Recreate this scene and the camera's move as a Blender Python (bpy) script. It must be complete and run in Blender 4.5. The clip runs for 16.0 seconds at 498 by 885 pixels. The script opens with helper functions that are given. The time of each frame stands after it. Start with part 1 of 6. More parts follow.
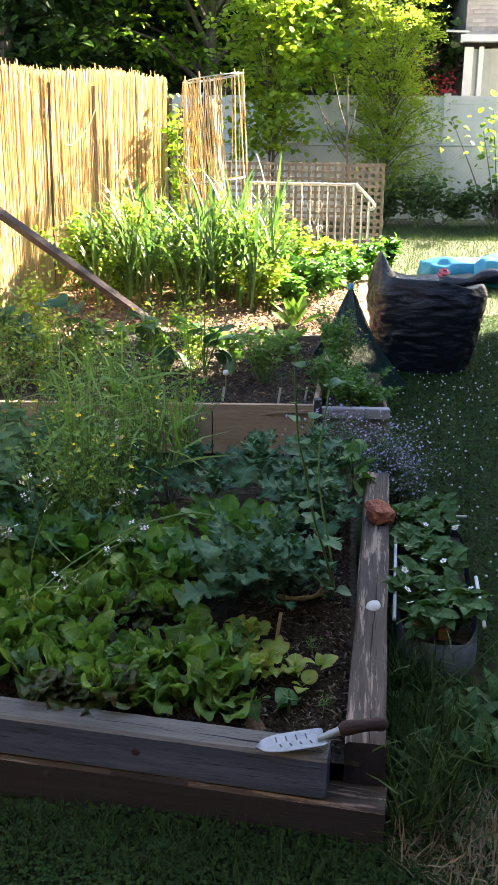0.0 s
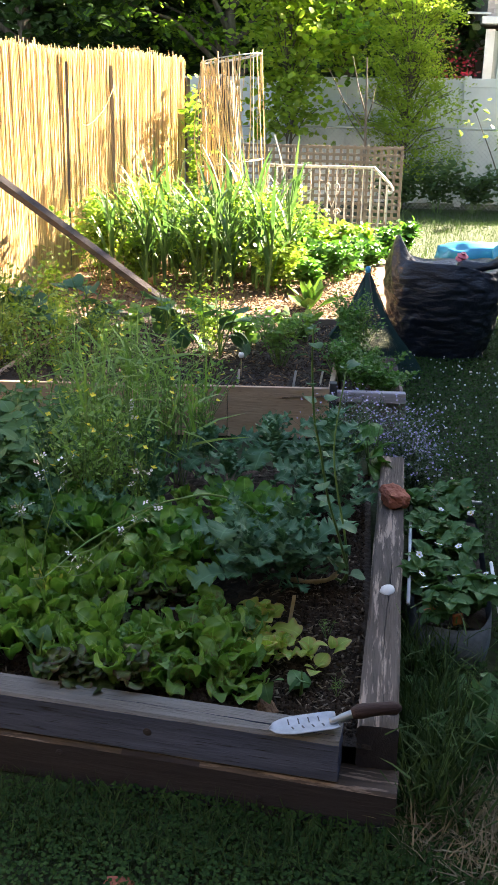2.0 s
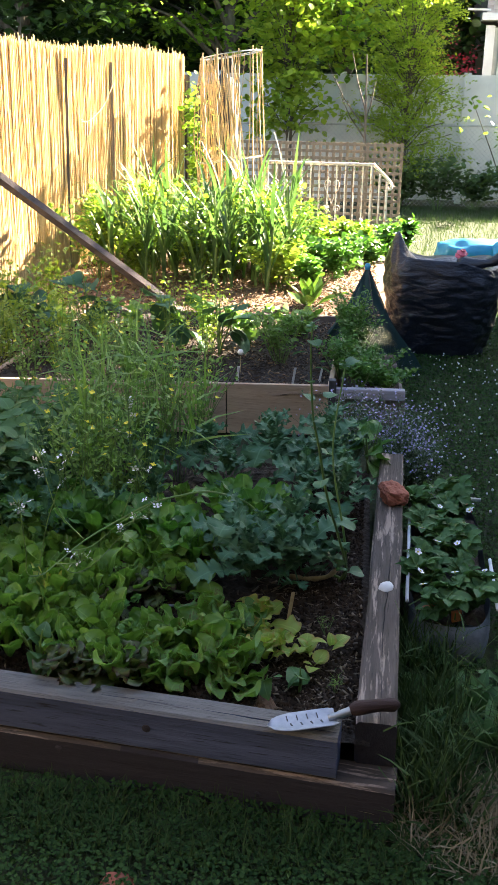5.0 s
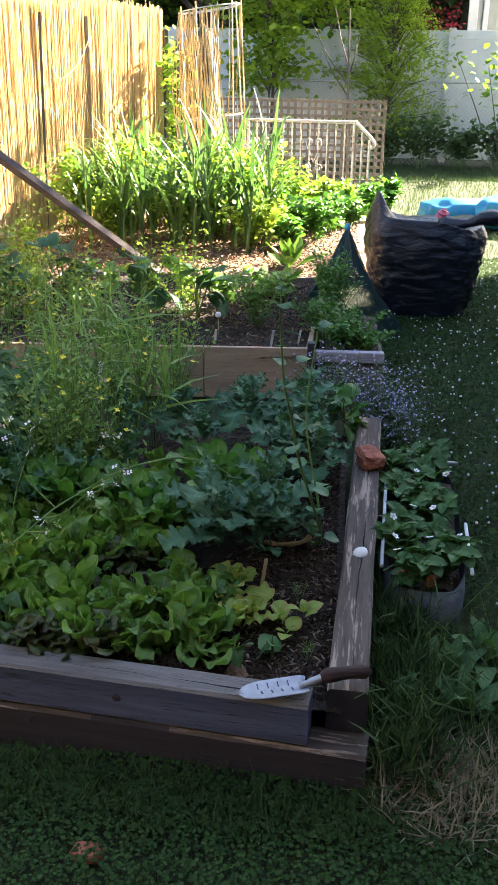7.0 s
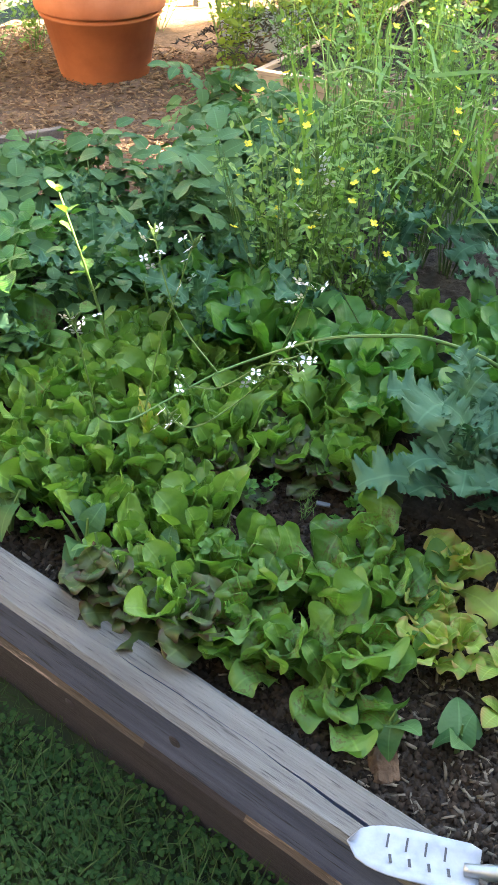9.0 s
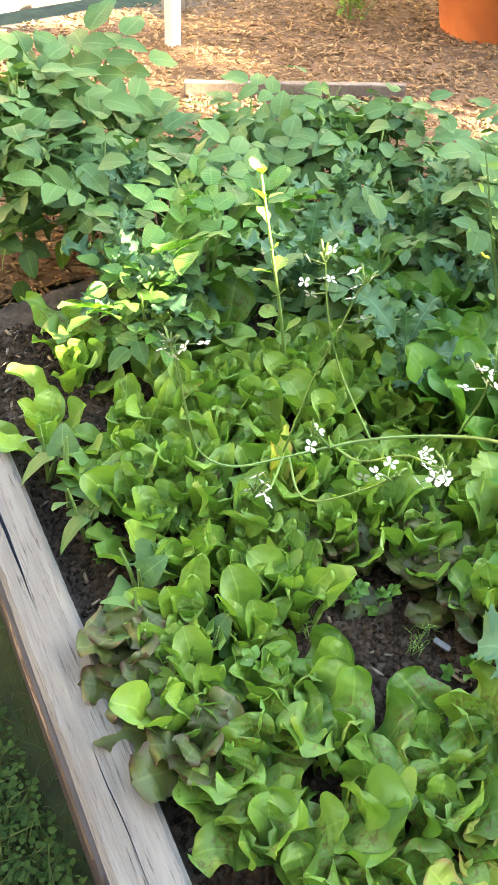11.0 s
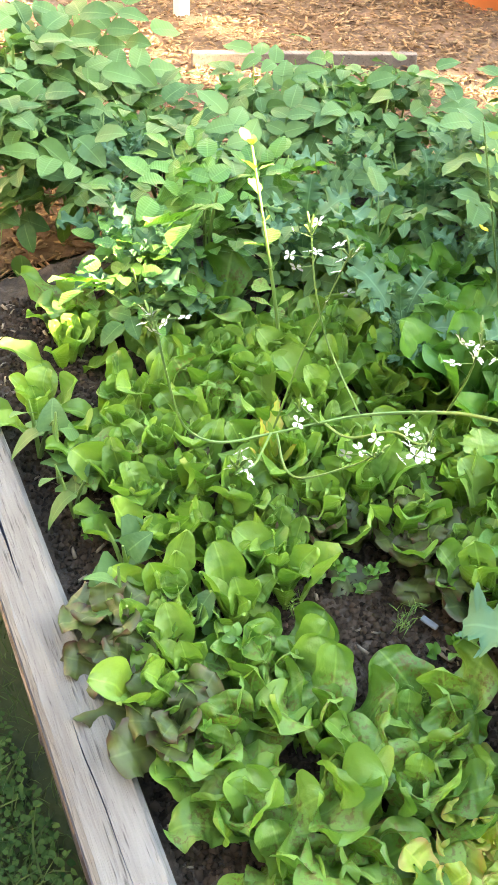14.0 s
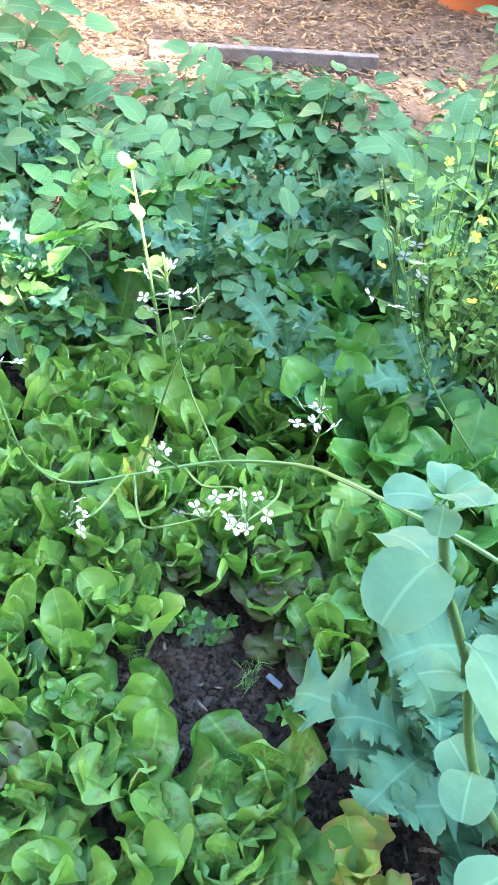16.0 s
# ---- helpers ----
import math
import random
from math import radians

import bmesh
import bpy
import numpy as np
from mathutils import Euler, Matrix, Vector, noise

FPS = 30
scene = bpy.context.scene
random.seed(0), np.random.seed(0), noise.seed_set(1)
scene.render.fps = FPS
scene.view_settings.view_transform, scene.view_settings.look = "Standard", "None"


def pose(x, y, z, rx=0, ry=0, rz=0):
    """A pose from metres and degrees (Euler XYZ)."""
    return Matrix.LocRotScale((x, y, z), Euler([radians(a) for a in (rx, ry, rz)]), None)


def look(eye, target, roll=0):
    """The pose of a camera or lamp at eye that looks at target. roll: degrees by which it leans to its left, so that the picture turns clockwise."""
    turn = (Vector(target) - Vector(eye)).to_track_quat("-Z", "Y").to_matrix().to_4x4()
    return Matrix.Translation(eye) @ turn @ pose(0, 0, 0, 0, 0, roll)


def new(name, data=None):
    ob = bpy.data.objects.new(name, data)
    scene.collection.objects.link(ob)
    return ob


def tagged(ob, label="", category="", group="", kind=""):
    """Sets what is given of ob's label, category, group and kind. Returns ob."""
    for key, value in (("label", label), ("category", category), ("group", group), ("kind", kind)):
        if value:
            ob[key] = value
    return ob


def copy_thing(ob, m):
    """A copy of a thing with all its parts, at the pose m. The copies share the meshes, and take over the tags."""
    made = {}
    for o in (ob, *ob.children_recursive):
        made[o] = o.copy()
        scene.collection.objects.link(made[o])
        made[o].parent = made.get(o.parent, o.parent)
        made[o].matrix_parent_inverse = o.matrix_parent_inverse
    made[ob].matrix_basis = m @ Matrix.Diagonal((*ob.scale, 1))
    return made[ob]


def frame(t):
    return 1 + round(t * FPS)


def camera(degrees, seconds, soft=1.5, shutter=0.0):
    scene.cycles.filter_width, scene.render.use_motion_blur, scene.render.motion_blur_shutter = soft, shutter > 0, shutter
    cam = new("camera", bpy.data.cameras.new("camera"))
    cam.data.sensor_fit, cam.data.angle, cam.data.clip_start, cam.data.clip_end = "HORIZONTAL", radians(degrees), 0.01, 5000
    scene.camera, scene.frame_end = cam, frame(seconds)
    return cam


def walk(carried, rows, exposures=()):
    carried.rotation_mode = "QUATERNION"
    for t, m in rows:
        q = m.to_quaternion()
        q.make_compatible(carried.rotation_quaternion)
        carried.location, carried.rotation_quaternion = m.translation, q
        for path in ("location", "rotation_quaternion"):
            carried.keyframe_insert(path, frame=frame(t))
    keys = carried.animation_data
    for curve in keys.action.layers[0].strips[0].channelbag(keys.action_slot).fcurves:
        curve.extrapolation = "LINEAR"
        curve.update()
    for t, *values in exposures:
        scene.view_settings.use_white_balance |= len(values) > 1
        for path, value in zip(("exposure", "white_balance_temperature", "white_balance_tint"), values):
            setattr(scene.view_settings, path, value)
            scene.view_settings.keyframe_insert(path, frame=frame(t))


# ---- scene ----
cam = camera(30.0, 16.0)
PATH = [
    (0, (0.252, -0.241, 1.734), (0.059, 1.645, 1.099), 0.4),
    (0.5, (0.25, -0.246, 1.73), (0.048, 1.639, 1.095), 0.5),
    (1, (0.246, -0.243, 1.729), (0.023, 1.636, 1.083), 0.5),
    (1.5, (0.244, -0.226, 1.724), (0.016, 1.648, 1.063), 0.6),
    (2, (0.246, -0.227, 1.719), (0.025, 1.646, 1.052), 0.8),
    (2.5, (0.24, -0.231, 1.716), (0.018, 1.64, 1.046), 0.8),
    (3, (0.23, -0.246, 1.721), (0.018, 1.626, 1.051), 1.2),
    (3.5, (0.224, -0.256, 1.726), (0.014, 1.616, 1.055), 1.2),
    (5.8, (0.263, -0.219, 1.719), (0.040, 1.649, 1.041), 0.6),
    (6, (0.265, -0.221, 1.721), (0.052, 1.645, 1.033), 0.7),
    (6.5, (0.278, -0.213, 1.724), (0.091, 1.645, 1.009), 1.1),
    (7, (0.287, -0.18, 1.716), (0.101, 1.665, 0.967), 0.8),
    (7.5, (0.319, 0.004, 1.665), (0.138, 1.814, 0.834), 0.5),
    (8, (0.318, 0.349, 1.652), (0.012, 2.1, 0.734), 0.2),
    (8.5, (0.387, 0.723, 1.566), (-0.262, 2.283, 0.494), -0.1),
    (9, (0.295, 1.075, 1.483), (-0.517, 2.422, 0.248), 1.1),
    (9.5, (0.157, 1.345, 1.453), (-0.774, 2.55, 0.156), 1.8),
    (9.7, (0.168, 1.49, 1.435), (-0.89, 2.494, 0.066), 0.9),
    (11.8, (0.306, 1.646, 1.422), (-0.961, 2.421, 0.083), 1.4),
    (12, (0.309, 1.654, 1.423), (-0.959, 2.422, 0.081), 1.0),
    (12.5, (0.313, 1.668, 1.42), (-0.955, 2.437, 0.078), 0.5),
    (13, (0.305, 1.672, 1.418), (-0.958, 2.433, 0.067), 0.5),
    (13.5, (0.297, 1.676, 1.416), (-0.954, 2.431, 0.051), 0.9),
    (14, (0.29, 1.681, 1.414), (-0.957, 2.425, 0.039), 0.8),
    (14.5, (0.297, 1.689, 1.413), (-0.945, 2.432, 0.033), 1.1),
    (15, (0.24, 1.728, 1.415), (-0.926, 2.495, -0.018), 2.3),
    (15.5, (0.18, 1.79, 1.447), (-0.925, 2.597, -0.012), 2.7),
    (16, (0.297, 1.928, 1.465), (-0.912, 2.661, 0.051), 4.2),
]
EXPOSURE = [(0, 4.22, 6800, 12), (7.0, 4.24, 6500, 14), (7.5, 4.26, 6300, 16), (8.0, 4.62, 6300, 16), (8.3, 4.45, 6600, 11), (8.6, 4.62, 6700, 6), (8.9, 5.44, 7000, 5), (9.2, 5.84, 7300, 4), (9.5, 5.99, 7800, 4), (12, 6.53, 8600, 7), (15, 6.66, 8700, 6), (15.5, 6.63, 7300, 6), (16, 6.6, 5850, 8)]
walk(cam, [(t, look(eye, target, roll)) for t, eye, target, roll in PATH], EXPOSURE)

# ---- light ----
SUN_AZ, SUN_EL = 44.0, 29.0
world = bpy.data.worlds.new("sky")
scene.world = world
world.use_nodes = True
wt = world.node_tree
sky = wt.nodes.new("ShaderNodeTexSky")
sky.sky_type, sky.sun_disc = "NISHITA", False
sky.sun_elevation, sky.sun_rotation = radians(SUN_EL), radians(SUN_AZ)
bg = wt.nodes["Background"]
bg.inputs["Strength"].default_value = 0.033
wt.links.new(sky.outputs[0], bg.inputs["Color"])
sun = new("sun", bpy.data.lights.new("sun", "SUN"))
sun.data.energy, sun.data.angle, sun.data.color = 5.0, radians(0.6), (1.0, 0.87, 0.66)
sun_from = Vector((math.sin(radians(SUN_AZ)) * math.cos(radians(SUN_EL)), math.cos(radians(SUN_AZ)) * math.cos(radians(SUN_EL)), math.sin(radians(SUN_EL))))
sun.matrix_world = look(sun_from * 60, (0, 0, 0))


# ---- materials ----
def tree_of(name):
    m = bpy.data.materials.new(name)
    m.use_nodes = True
    return m, m.node_tree, m.node_tree.nodes["Principled BSDF"]


def node(nt, kind, **values):
    n = nt.nodes.new("ShaderNode" + kind)
    for k, v in values.items():
        n.inputs[k].default_value = v
    return n


def ramp(nt, fac, stops):
    r = nt.nodes.new("ShaderNodeValToRGB")
    el = r.color_ramp.elements
    while len(el) < len(stops):
        el.new(0.5)
    for e, (p, c) in zip(el, stops):
        e.position, e.color = p, (*c, 1)
    nt.links.new(fac, r.inputs[0])
    return r.outputs[0]


def coords(nt, scale=(1, 1, 1), kind="Object"):
    tc, mp = nt.nodes.new("ShaderNodeTexCoord"), nt.nodes.new("ShaderNodeMapping")
    mp.inputs["Scale"].default_value = scale
    nt.links.new(tc.outputs[kind], mp.inputs["Vector"])
    return mp.outputs[0]


def noisy(nt, vec, scale, detail=4.0, rough=0.6):
    n = node(nt, "TexNoise", Scale=scale, Detail=detail, Roughness=rough)
    nt.links.new(vec, n.inputs["Vector"])
    return n.outputs["Fac"]


def mix(nt, fac, a, b, blend="MIX"):
    m = nt.nodes.new("ShaderNodeMix")
    m.data_type, m.blend_type = "RGBA", blend
    for value, sock in ((fac, m.inputs[0]), (a, m.inputs[6]), (b, m.inputs[7])):
        if isinstance(value, (float, int)):
            sock.default_value = value
        elif isinstance(value, tuple):
            sock.default_value = (*value, 1)
        else:
            nt.links.new(value, sock)
    return m.outputs[2]


def bump(nt, shader, height, strength, distance=0.01):
    b = node(nt, "Bump", Strength=strength, Distance=distance)
    nt.links.new(height, b.inputs["Height"])
    nt.links.new(b.outputs[0], shader.inputs["Normal"])


def surface(name, a, b, scale=20.0, rough=0.8, stretch=(1, 1, 1), metal=0.0, relief=0.3, spots=None, random_shade=0.0):
    """Two tones in a fine grain over broad stains, with relief."""
    m, nt, sh = tree_of(name)
    vec = coords(nt, stretch)
    fine, broad = noisy(nt, vec, scale), noisy(nt, coords(nt), scale * 0.12, 3)
    col = ramp(nt, fine, [(0.32, a), (0.68, b)])
    col = mix(nt, 0.35, col, ramp(nt, broad, [(0.35, tuple(c * 0.6 for c in a)), (0.65, b)]))
    if spots:
        col = mix(nt, ramp(nt, noisy(nt, coords(nt, stretch), scale * 0.5, 6), [(0.56, (0, 0, 0)), (0.64, (1, 1, 1))]), col, spots)
    if random_shade:
        info = nt.nodes.new("ShaderNodeObjectInfo")
        col = mix(nt, random_shade, col, ramp(nt, info.outputs["Random"], [(0.0, (0.25, 0.25, 0.25)), (1.0, (1.6, 1.6, 1.6))]), "MULTIPLY")
    nt.links.new(col, sh.inputs["Base Color"])
    sh.inputs["Roughness"].default_value, sh.inputs["Metallic"].default_value = rough, metal
    bump(nt, sh, fine, relief)
    return m


def old_wood(name, dark, light, crack, along="x", scale=9.0, pale=0.0):
    """Weathered timber: long grain, dark checks, pale worn streaks."""
    m, nt, sh = tree_of(name)
    s = {"x": (0.06, 1, 1), "y": (1, 0.06, 1), "z": (1, 1, 0.06)}[along]
    vec = coords(nt, s)
    grain, fine = noisy(nt, vec, scale * 5, 5, 0.65), noisy(nt, vec, scale * 22, 3)
    broad = noisy(nt, coords(nt, tuple(0.14 if v < 1 else 1 for v in s)), 9, 5)
    col = ramp(nt, grain, [(0.3, dark), (0.7, light)])
    col = mix(nt, 0.5, col, ramp(nt, broad, [(0.36, dark), (0.64, light)]))
    col = mix(nt, ramp(nt, fine, [(0.58, (0, 0, 0)), (0.72, (1, 1, 1))]), col, crack)
    if pale:
        worn = ramp(nt, noisy(nt, coords(nt, tuple(0.09 if v < 1 else 1 for v in s)), 32, 6, 0.7), [(0.53, (0, 0, 0)), (0.6, (pale, pale, pale))])
        col = mix(nt, worn, col, tuple(min(1, c * 2.6) for c in light))
    info = nt.nodes.new("ShaderNodeObjectInfo")
    col = mix(nt, 0.35, col, ramp(nt, info.outputs["Random"], [(0.0, (0.45, 0.45, 0.45)), (1.0, (1.25, 1.25, 1.25))]), "MULTIPLY")
    nt.links.new(col, sh.inputs["Base Color"])
    sh.inputs["Roughness"].default_value = 0.85
    h = mix(nt, 0.5, grain, fine)
    bump(nt, sh, h, 0.8, 0.008)
    return m


def leafy(name, dark, light, trans=0.35, rough=0.45, per_island=False, vein=True, edge=None, sheen=0.4, relief=0.3, speck=None):
    """Leaf: two tones, paler midrib, light passing through."""
    m, nt, sh = tree_of(name)
    if per_island:
        rnd = nt.nodes.new("ShaderNodeNewGeometry").outputs["Random Per Island"]
    else:
        rnd = nt.nodes.new("ShaderNodeObjectInfo").outputs["Random"]
    col = ramp(nt, rnd, [(0.0, dark), (1.0, light)])
    blotch = noisy(nt, coords(nt), 38, 4)
    col = mix(nt, ramp(nt, blotch, [(0.4, (0, 0, 0)), (0.7, (0.5, 0.5, 0.5))]), col, light)
    height = blotch
    if speck:
        dots = noisy(nt, coords(nt), 120, 3)
        zone = noisy(nt, coords(nt), 16, 2)
        both = mix(nt, ramp(nt, zone, [(0.5, (0, 0, 0)), (0.62, (1, 1, 1))]), (0.0, 0.0, 0.0), ramp(nt, dots, [(0.48, (0, 0, 0)), (0.6, (0.75, 0.75, 0.75))]))
        col = mix(nt, both, col, speck)
    if vein:
        uv = nt.nodes.new("ShaderNodeUVMap")
        sep = nt.nodes.new("ShaderNodeSeparateXYZ")
        nt.links.new(uv.outputs[0], sep.inputs[0])
        ab = node(nt, "Math")
        ab.operation = "ABSOLUTE"
        nt.links.new(sep.outputs[1], ab.inputs[0])
        rib = ramp(nt, ab.outputs[0], [(0.02, (0.28, 0.28, 0.28)), (0.08, (0, 0, 0))])
        tone = tuple(min(1, c * 1.7 + 0.03) for c in light)
        col = mix(nt, rib, col, tone)
        wv = node(nt, "TexWave", Scale=3.2, Distortion=3.0, Detail=2.0)
        nt.links.new(uv.outputs[0], wv.inputs["Vector"])
        height = mix(nt, 0.8, wv.outputs["Fac"], blotch)
        if edge:
            far = ramp(nt, ab.outputs[0], [(0.45, (0, 0, 0)), (0.95, (0.8, 0.8, 0.8))])
            tipf = ramp(nt, sep.outputs[0], [(0.35, (0, 0, 0)), (0.95, (0.6, 0.6, 0.6))])
            both = mix(nt, ramp(nt, noisy(nt, coords(nt), 25, 3), [(0.4, (0, 0, 0)), (0.6, (1, 1, 1))]), (0.0, 0.0, 0.0), mix(nt, 0.5, far, tipf, "ADD"))
            col = mix(nt, both, col, edge)
    nt.links.new(col, sh.inputs["Base Color"])
    sh.inputs["Roughness"].default_value = rough
    sh.inputs["Specular IOR Level"].default_value = sheen
    bump(nt, sh, height, relief, 0.004)
    tr = node(nt, "BsdfTranslucent")
    bright = mix(nt, 1.0, col, (1.25, 1.35, 0.7), "MULTIPLY")
    nt.links.new(bright, tr.inputs["Color"])
    ms = node(nt, "MixShader", Fac=trans)
    nt.links.new(sh.outputs[0], ms.inputs[1])
    nt.links.new(tr.outputs[0], ms.inputs[2])
    nt.links.new(ms.outputs[0], nt.nodes["Material Output"].inputs["Surface"])
    return m


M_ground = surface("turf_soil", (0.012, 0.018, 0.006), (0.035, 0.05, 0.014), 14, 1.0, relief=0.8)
M_soil = surface("garden_soil", (0.016, 0.012, 0.0095), (0.065, 0.047, 0.035), 55, 1.0, relief=1.0)
M_mulch = surface("mulch_ground", (0.07, 0.04, 0.024), (0.19, 0.115, 0.07), 30, 1.0, relief=1.0)
M_chip = leafy("wood_chip", (0.075, 0.042, 0.024), (0.3, 0.2, 0.12), 0.0, rough=0.95, per_island=True, vein=False, sheen=0.1)
M_straw_bit = surface("straw_bit", (0.085, 0.064, 0.046), (0.25, 0.20, 0.145), 30, 0.95)
M_crumb = leafy("soil_crumb", (0.010, 0.0075, 0.006), (0.06, 0.043, 0.032), 0.0, rough=1.0, per_island=True, vein=False, sheen=0.05)
M_chip_dark = surface("dark_compost", (0.015, 0.01, 0.007), (0.07, 0.045, 0.03), 30, 0.95)
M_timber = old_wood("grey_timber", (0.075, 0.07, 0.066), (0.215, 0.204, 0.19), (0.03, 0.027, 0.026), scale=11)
# violet-grey side tone, darkened and blued for skylit shade
M_timber_face_shade = old_wood("violet_grey_shade_timber", (0.02, 0.028, 0.055), (0.1, 0.124, 0.22), (0.008, 0.01, 0.016))
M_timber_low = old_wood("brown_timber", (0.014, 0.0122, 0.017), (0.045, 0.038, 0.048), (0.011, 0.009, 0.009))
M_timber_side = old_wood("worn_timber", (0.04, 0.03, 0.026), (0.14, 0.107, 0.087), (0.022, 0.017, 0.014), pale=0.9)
M_board = old_wood("cedar_board", (0.36, 0.25, 0.17), (0.55, 0.40, 0.28), (0.26, 0.17, 0.115), scale=5)
M_grey_board = old_wood("grey_board", (0.11, 0.09, 0.075), (0.27, 0.225, 0.19), (0.04, 0.035, 0.03), along="z", scale=6)
M_grey_plank = old_wood("grey_plank", (0.075, 0.06, 0.055), (0.18, 0.15, 0.135), (0.05, 0.04, 0.036), scale=6)
M_plank = old_wood("plank_wood", (0.05, 0.04, 0.04), (0.14, 0.11, 0.105), (0.025, 0.02, 0.02), scale=6)
M_lilac = old_wood("lilac_grey_plank", (0.28, 0.26, 0.29), (0.45, 0.42, 0.45), (0.15, 0.13, 0.14), scale=5)
M_lattice = old_wood("lattice_wood", (0.16, 0.12, 0.085), (0.34, 0.26, 0.19), (0.08, 0.06, 0.045), along="z", scale=6)
M_bark = surface("bark", (0.05, 0.04, 0.03), (0.17, 0.14, 0.11), 14, 0.95, stretch=(1, 1, 0.25), relief=0.9)
# copy of the bark at half tone, the trunk's shade in its colour
M_stump = surface("shaded_bark", (0.028, 0.022, 0.018), (0.085, 0.068, 0.054), 14, 0.95, stretch=(1, 1, 0.25), relief=0.9)
M_clay = surface("terracotta", (0.50, 0.145, 0.055), (0.62, 0.21, 0.09), 10, 0.7, relief=0.05)
M_brick = surface("clay_brick", (0.26, 0.075, 0.045), (0.42, 0.15, 0.09), 30, 0.95, relief=0.7)
M_white = surface("white_vinyl", (0.58, 0.58, 0.58), (0.7, 0.7, 0.69), 3, 0.5, relief=0.03)
M_siding = surface("grey_green_siding", (0.33, 0.34, 0.30), (0.43, 0.44, 0.39), 4, 0.6, relief=0.05)
M_wall_brick = surface("pale_pinkish_brick", (0.43, 0.36, 0.32), (0.57, 0.49, 0.44), 9, 0.9, relief=0.4, random_shade=0.18)
# blue-grey of the unseen house, picked to avoid warm bounce
M_grey_siding = surface("blue_grey_siding", (0.17, 0.19, 0.23), (0.26, 0.28, 0.33), 6, 0.7, stretch=(0.1, 0.1, 1), relief=0.2)
M_steel = surface("galvanised_steel", (0.35, 0.36, 0.37), (0.55, 0.56, 0.57), 30, 0.45, metal=0.8, relief=0.05)
M_rail = surface("white_paint_iron", (0.55, 0.53, 0.5), (0.78, 0.76, 0.72), 30, 0.5, relief=0.2, spots=(0.35, 0.2, 0.12))
M_blade = surface("whitish_blade", (0.30, 0.325, 0.37), (0.45, 0.475, 0.53), 40, 0.55, metal=0.3, relief=0.05)
M_handle = old_wood("handle_wood", (0.03, 0.015, 0.012), (0.075, 0.035, 0.028), (0.03, 0.015, 0.01), scale=7)
M_ink = surface("dark_marks", (0.03, 0.03, 0.035), (0.06, 0.06, 0.07), 40, 0.6)
M_shell = surface("eggshell", (0.78, 0.78, 0.78), (0.86, 0.86, 0.85), 60, 0.6, relief=0.1)
M_fabric = surface("blue_grey_fabric", (0.12, 0.14, 0.165), (0.20, 0.225, 0.265), 60, 0.9, relief=0.4)
M_tube = surface("white_plastic", (0.62, 0.65, 0.7), (0.78, 0.8, 0.82), 20, 0.4, relief=0.03)
M_blue = surface("blue_plastic_sack", (0.02, 0.22, 0.42), (0.05, 0.36, 0.58), 6, 0.35, relief=0.15)
M_pink = surface("pink_plastic", (0.55, 0.08, 0.12), (0.72, 0.16, 0.2), 20, 0.5)
M_twine = surface("straw_twine", (0.33, 0.24, 0.12), (0.55, 0.42, 0.24), 40, 0.9)
M_petal_white = surface("white_petal", (0.74, 0.73, 0.78), (0.86, 0.85, 0.88), 60, 0.6, relief=0.05)
M_petal_yellow = surface("yellow_petal", (0.70, 0.60, 0.03), (0.82, 0.74, 0.06), 60, 0.6, relief=0.05)
M_petal_mauve = surface("mauve_petal", (0.30, 0.27, 0.50), (0.50, 0.46, 0.68), 60, 0.7, relief=0.05)
M_red_leaf = surface("red_leaf", (0.25, 0.01, 0.03), (0.42, 0.03, 0.06), 30, 0.5)
# near-black so the added house bounces no sunlight back
M_dark_wall = surface("dark_skyblock_boards", (0.02, 0.018, 0.016), (0.045, 0.04, 0.036), 8, 0.9, stretch=(1, 1, 0.1))
M_roof = surface("roof_shingle", (0.06, 0.055, 0.05), (0.13, 0.12, 0.11), 30, 0.95)

M_lettuce = leafy("lettuce_leaf", (0.082, 0.188, 0.03), (0.17, 0.3, 0.062), 0.36, rough=0.42, sheen=0.4, relief=0.75)
M_lettuce_pale = leafy("pale_lettuce_leaf", (0.055, 0.145, 0.022), (0.13, 0.25, 0.048), 0.34, rough=0.45, sheen=0.4, relief=0.8, speck=(0.10, 0.075, 0.02))
M_lettuce_red = leafy("bronze_lettuce_leaf", (0.04, 0.068, 0.02), (0.09, 0.13, 0.038), 0.3, edge=(0.055, 0.024, 0.022))
# natural yellow, brightened in place of a small sun dapple
M_lettuce_sun_gold = leafy("sun_gold_lettuce_leaf", (0.17, 0.3, 0.045), (0.33, 0.43, 0.085), 0.42, edge=(0.36, 0.25, 0.08), relief=0.6)
M_kale = leafy("kale_leaf", (0.029, 0.09, 0.046), (0.074, 0.162, 0.084), 0.18, rough=0.6, sheen=0.22)
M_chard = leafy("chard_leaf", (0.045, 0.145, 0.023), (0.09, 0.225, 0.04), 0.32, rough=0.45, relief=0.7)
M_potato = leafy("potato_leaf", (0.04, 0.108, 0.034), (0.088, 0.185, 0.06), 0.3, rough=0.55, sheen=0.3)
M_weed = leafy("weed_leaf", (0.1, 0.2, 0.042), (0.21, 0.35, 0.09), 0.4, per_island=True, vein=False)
# yellower, brighter weed leaf: sunshine mixed into the colour
M_weed_sunlit = leafy("sunny_weed_leaf", (0.15, 0.23, 0.03), (0.29, 0.38, 0.065), 0.45, per_island=True, vein=False)
M_garlic = leafy("garlic_leaf", (0.036, 0.082, 0.032), (0.09, 0.165, 0.06), 0.42, per_island=True, vein=False)
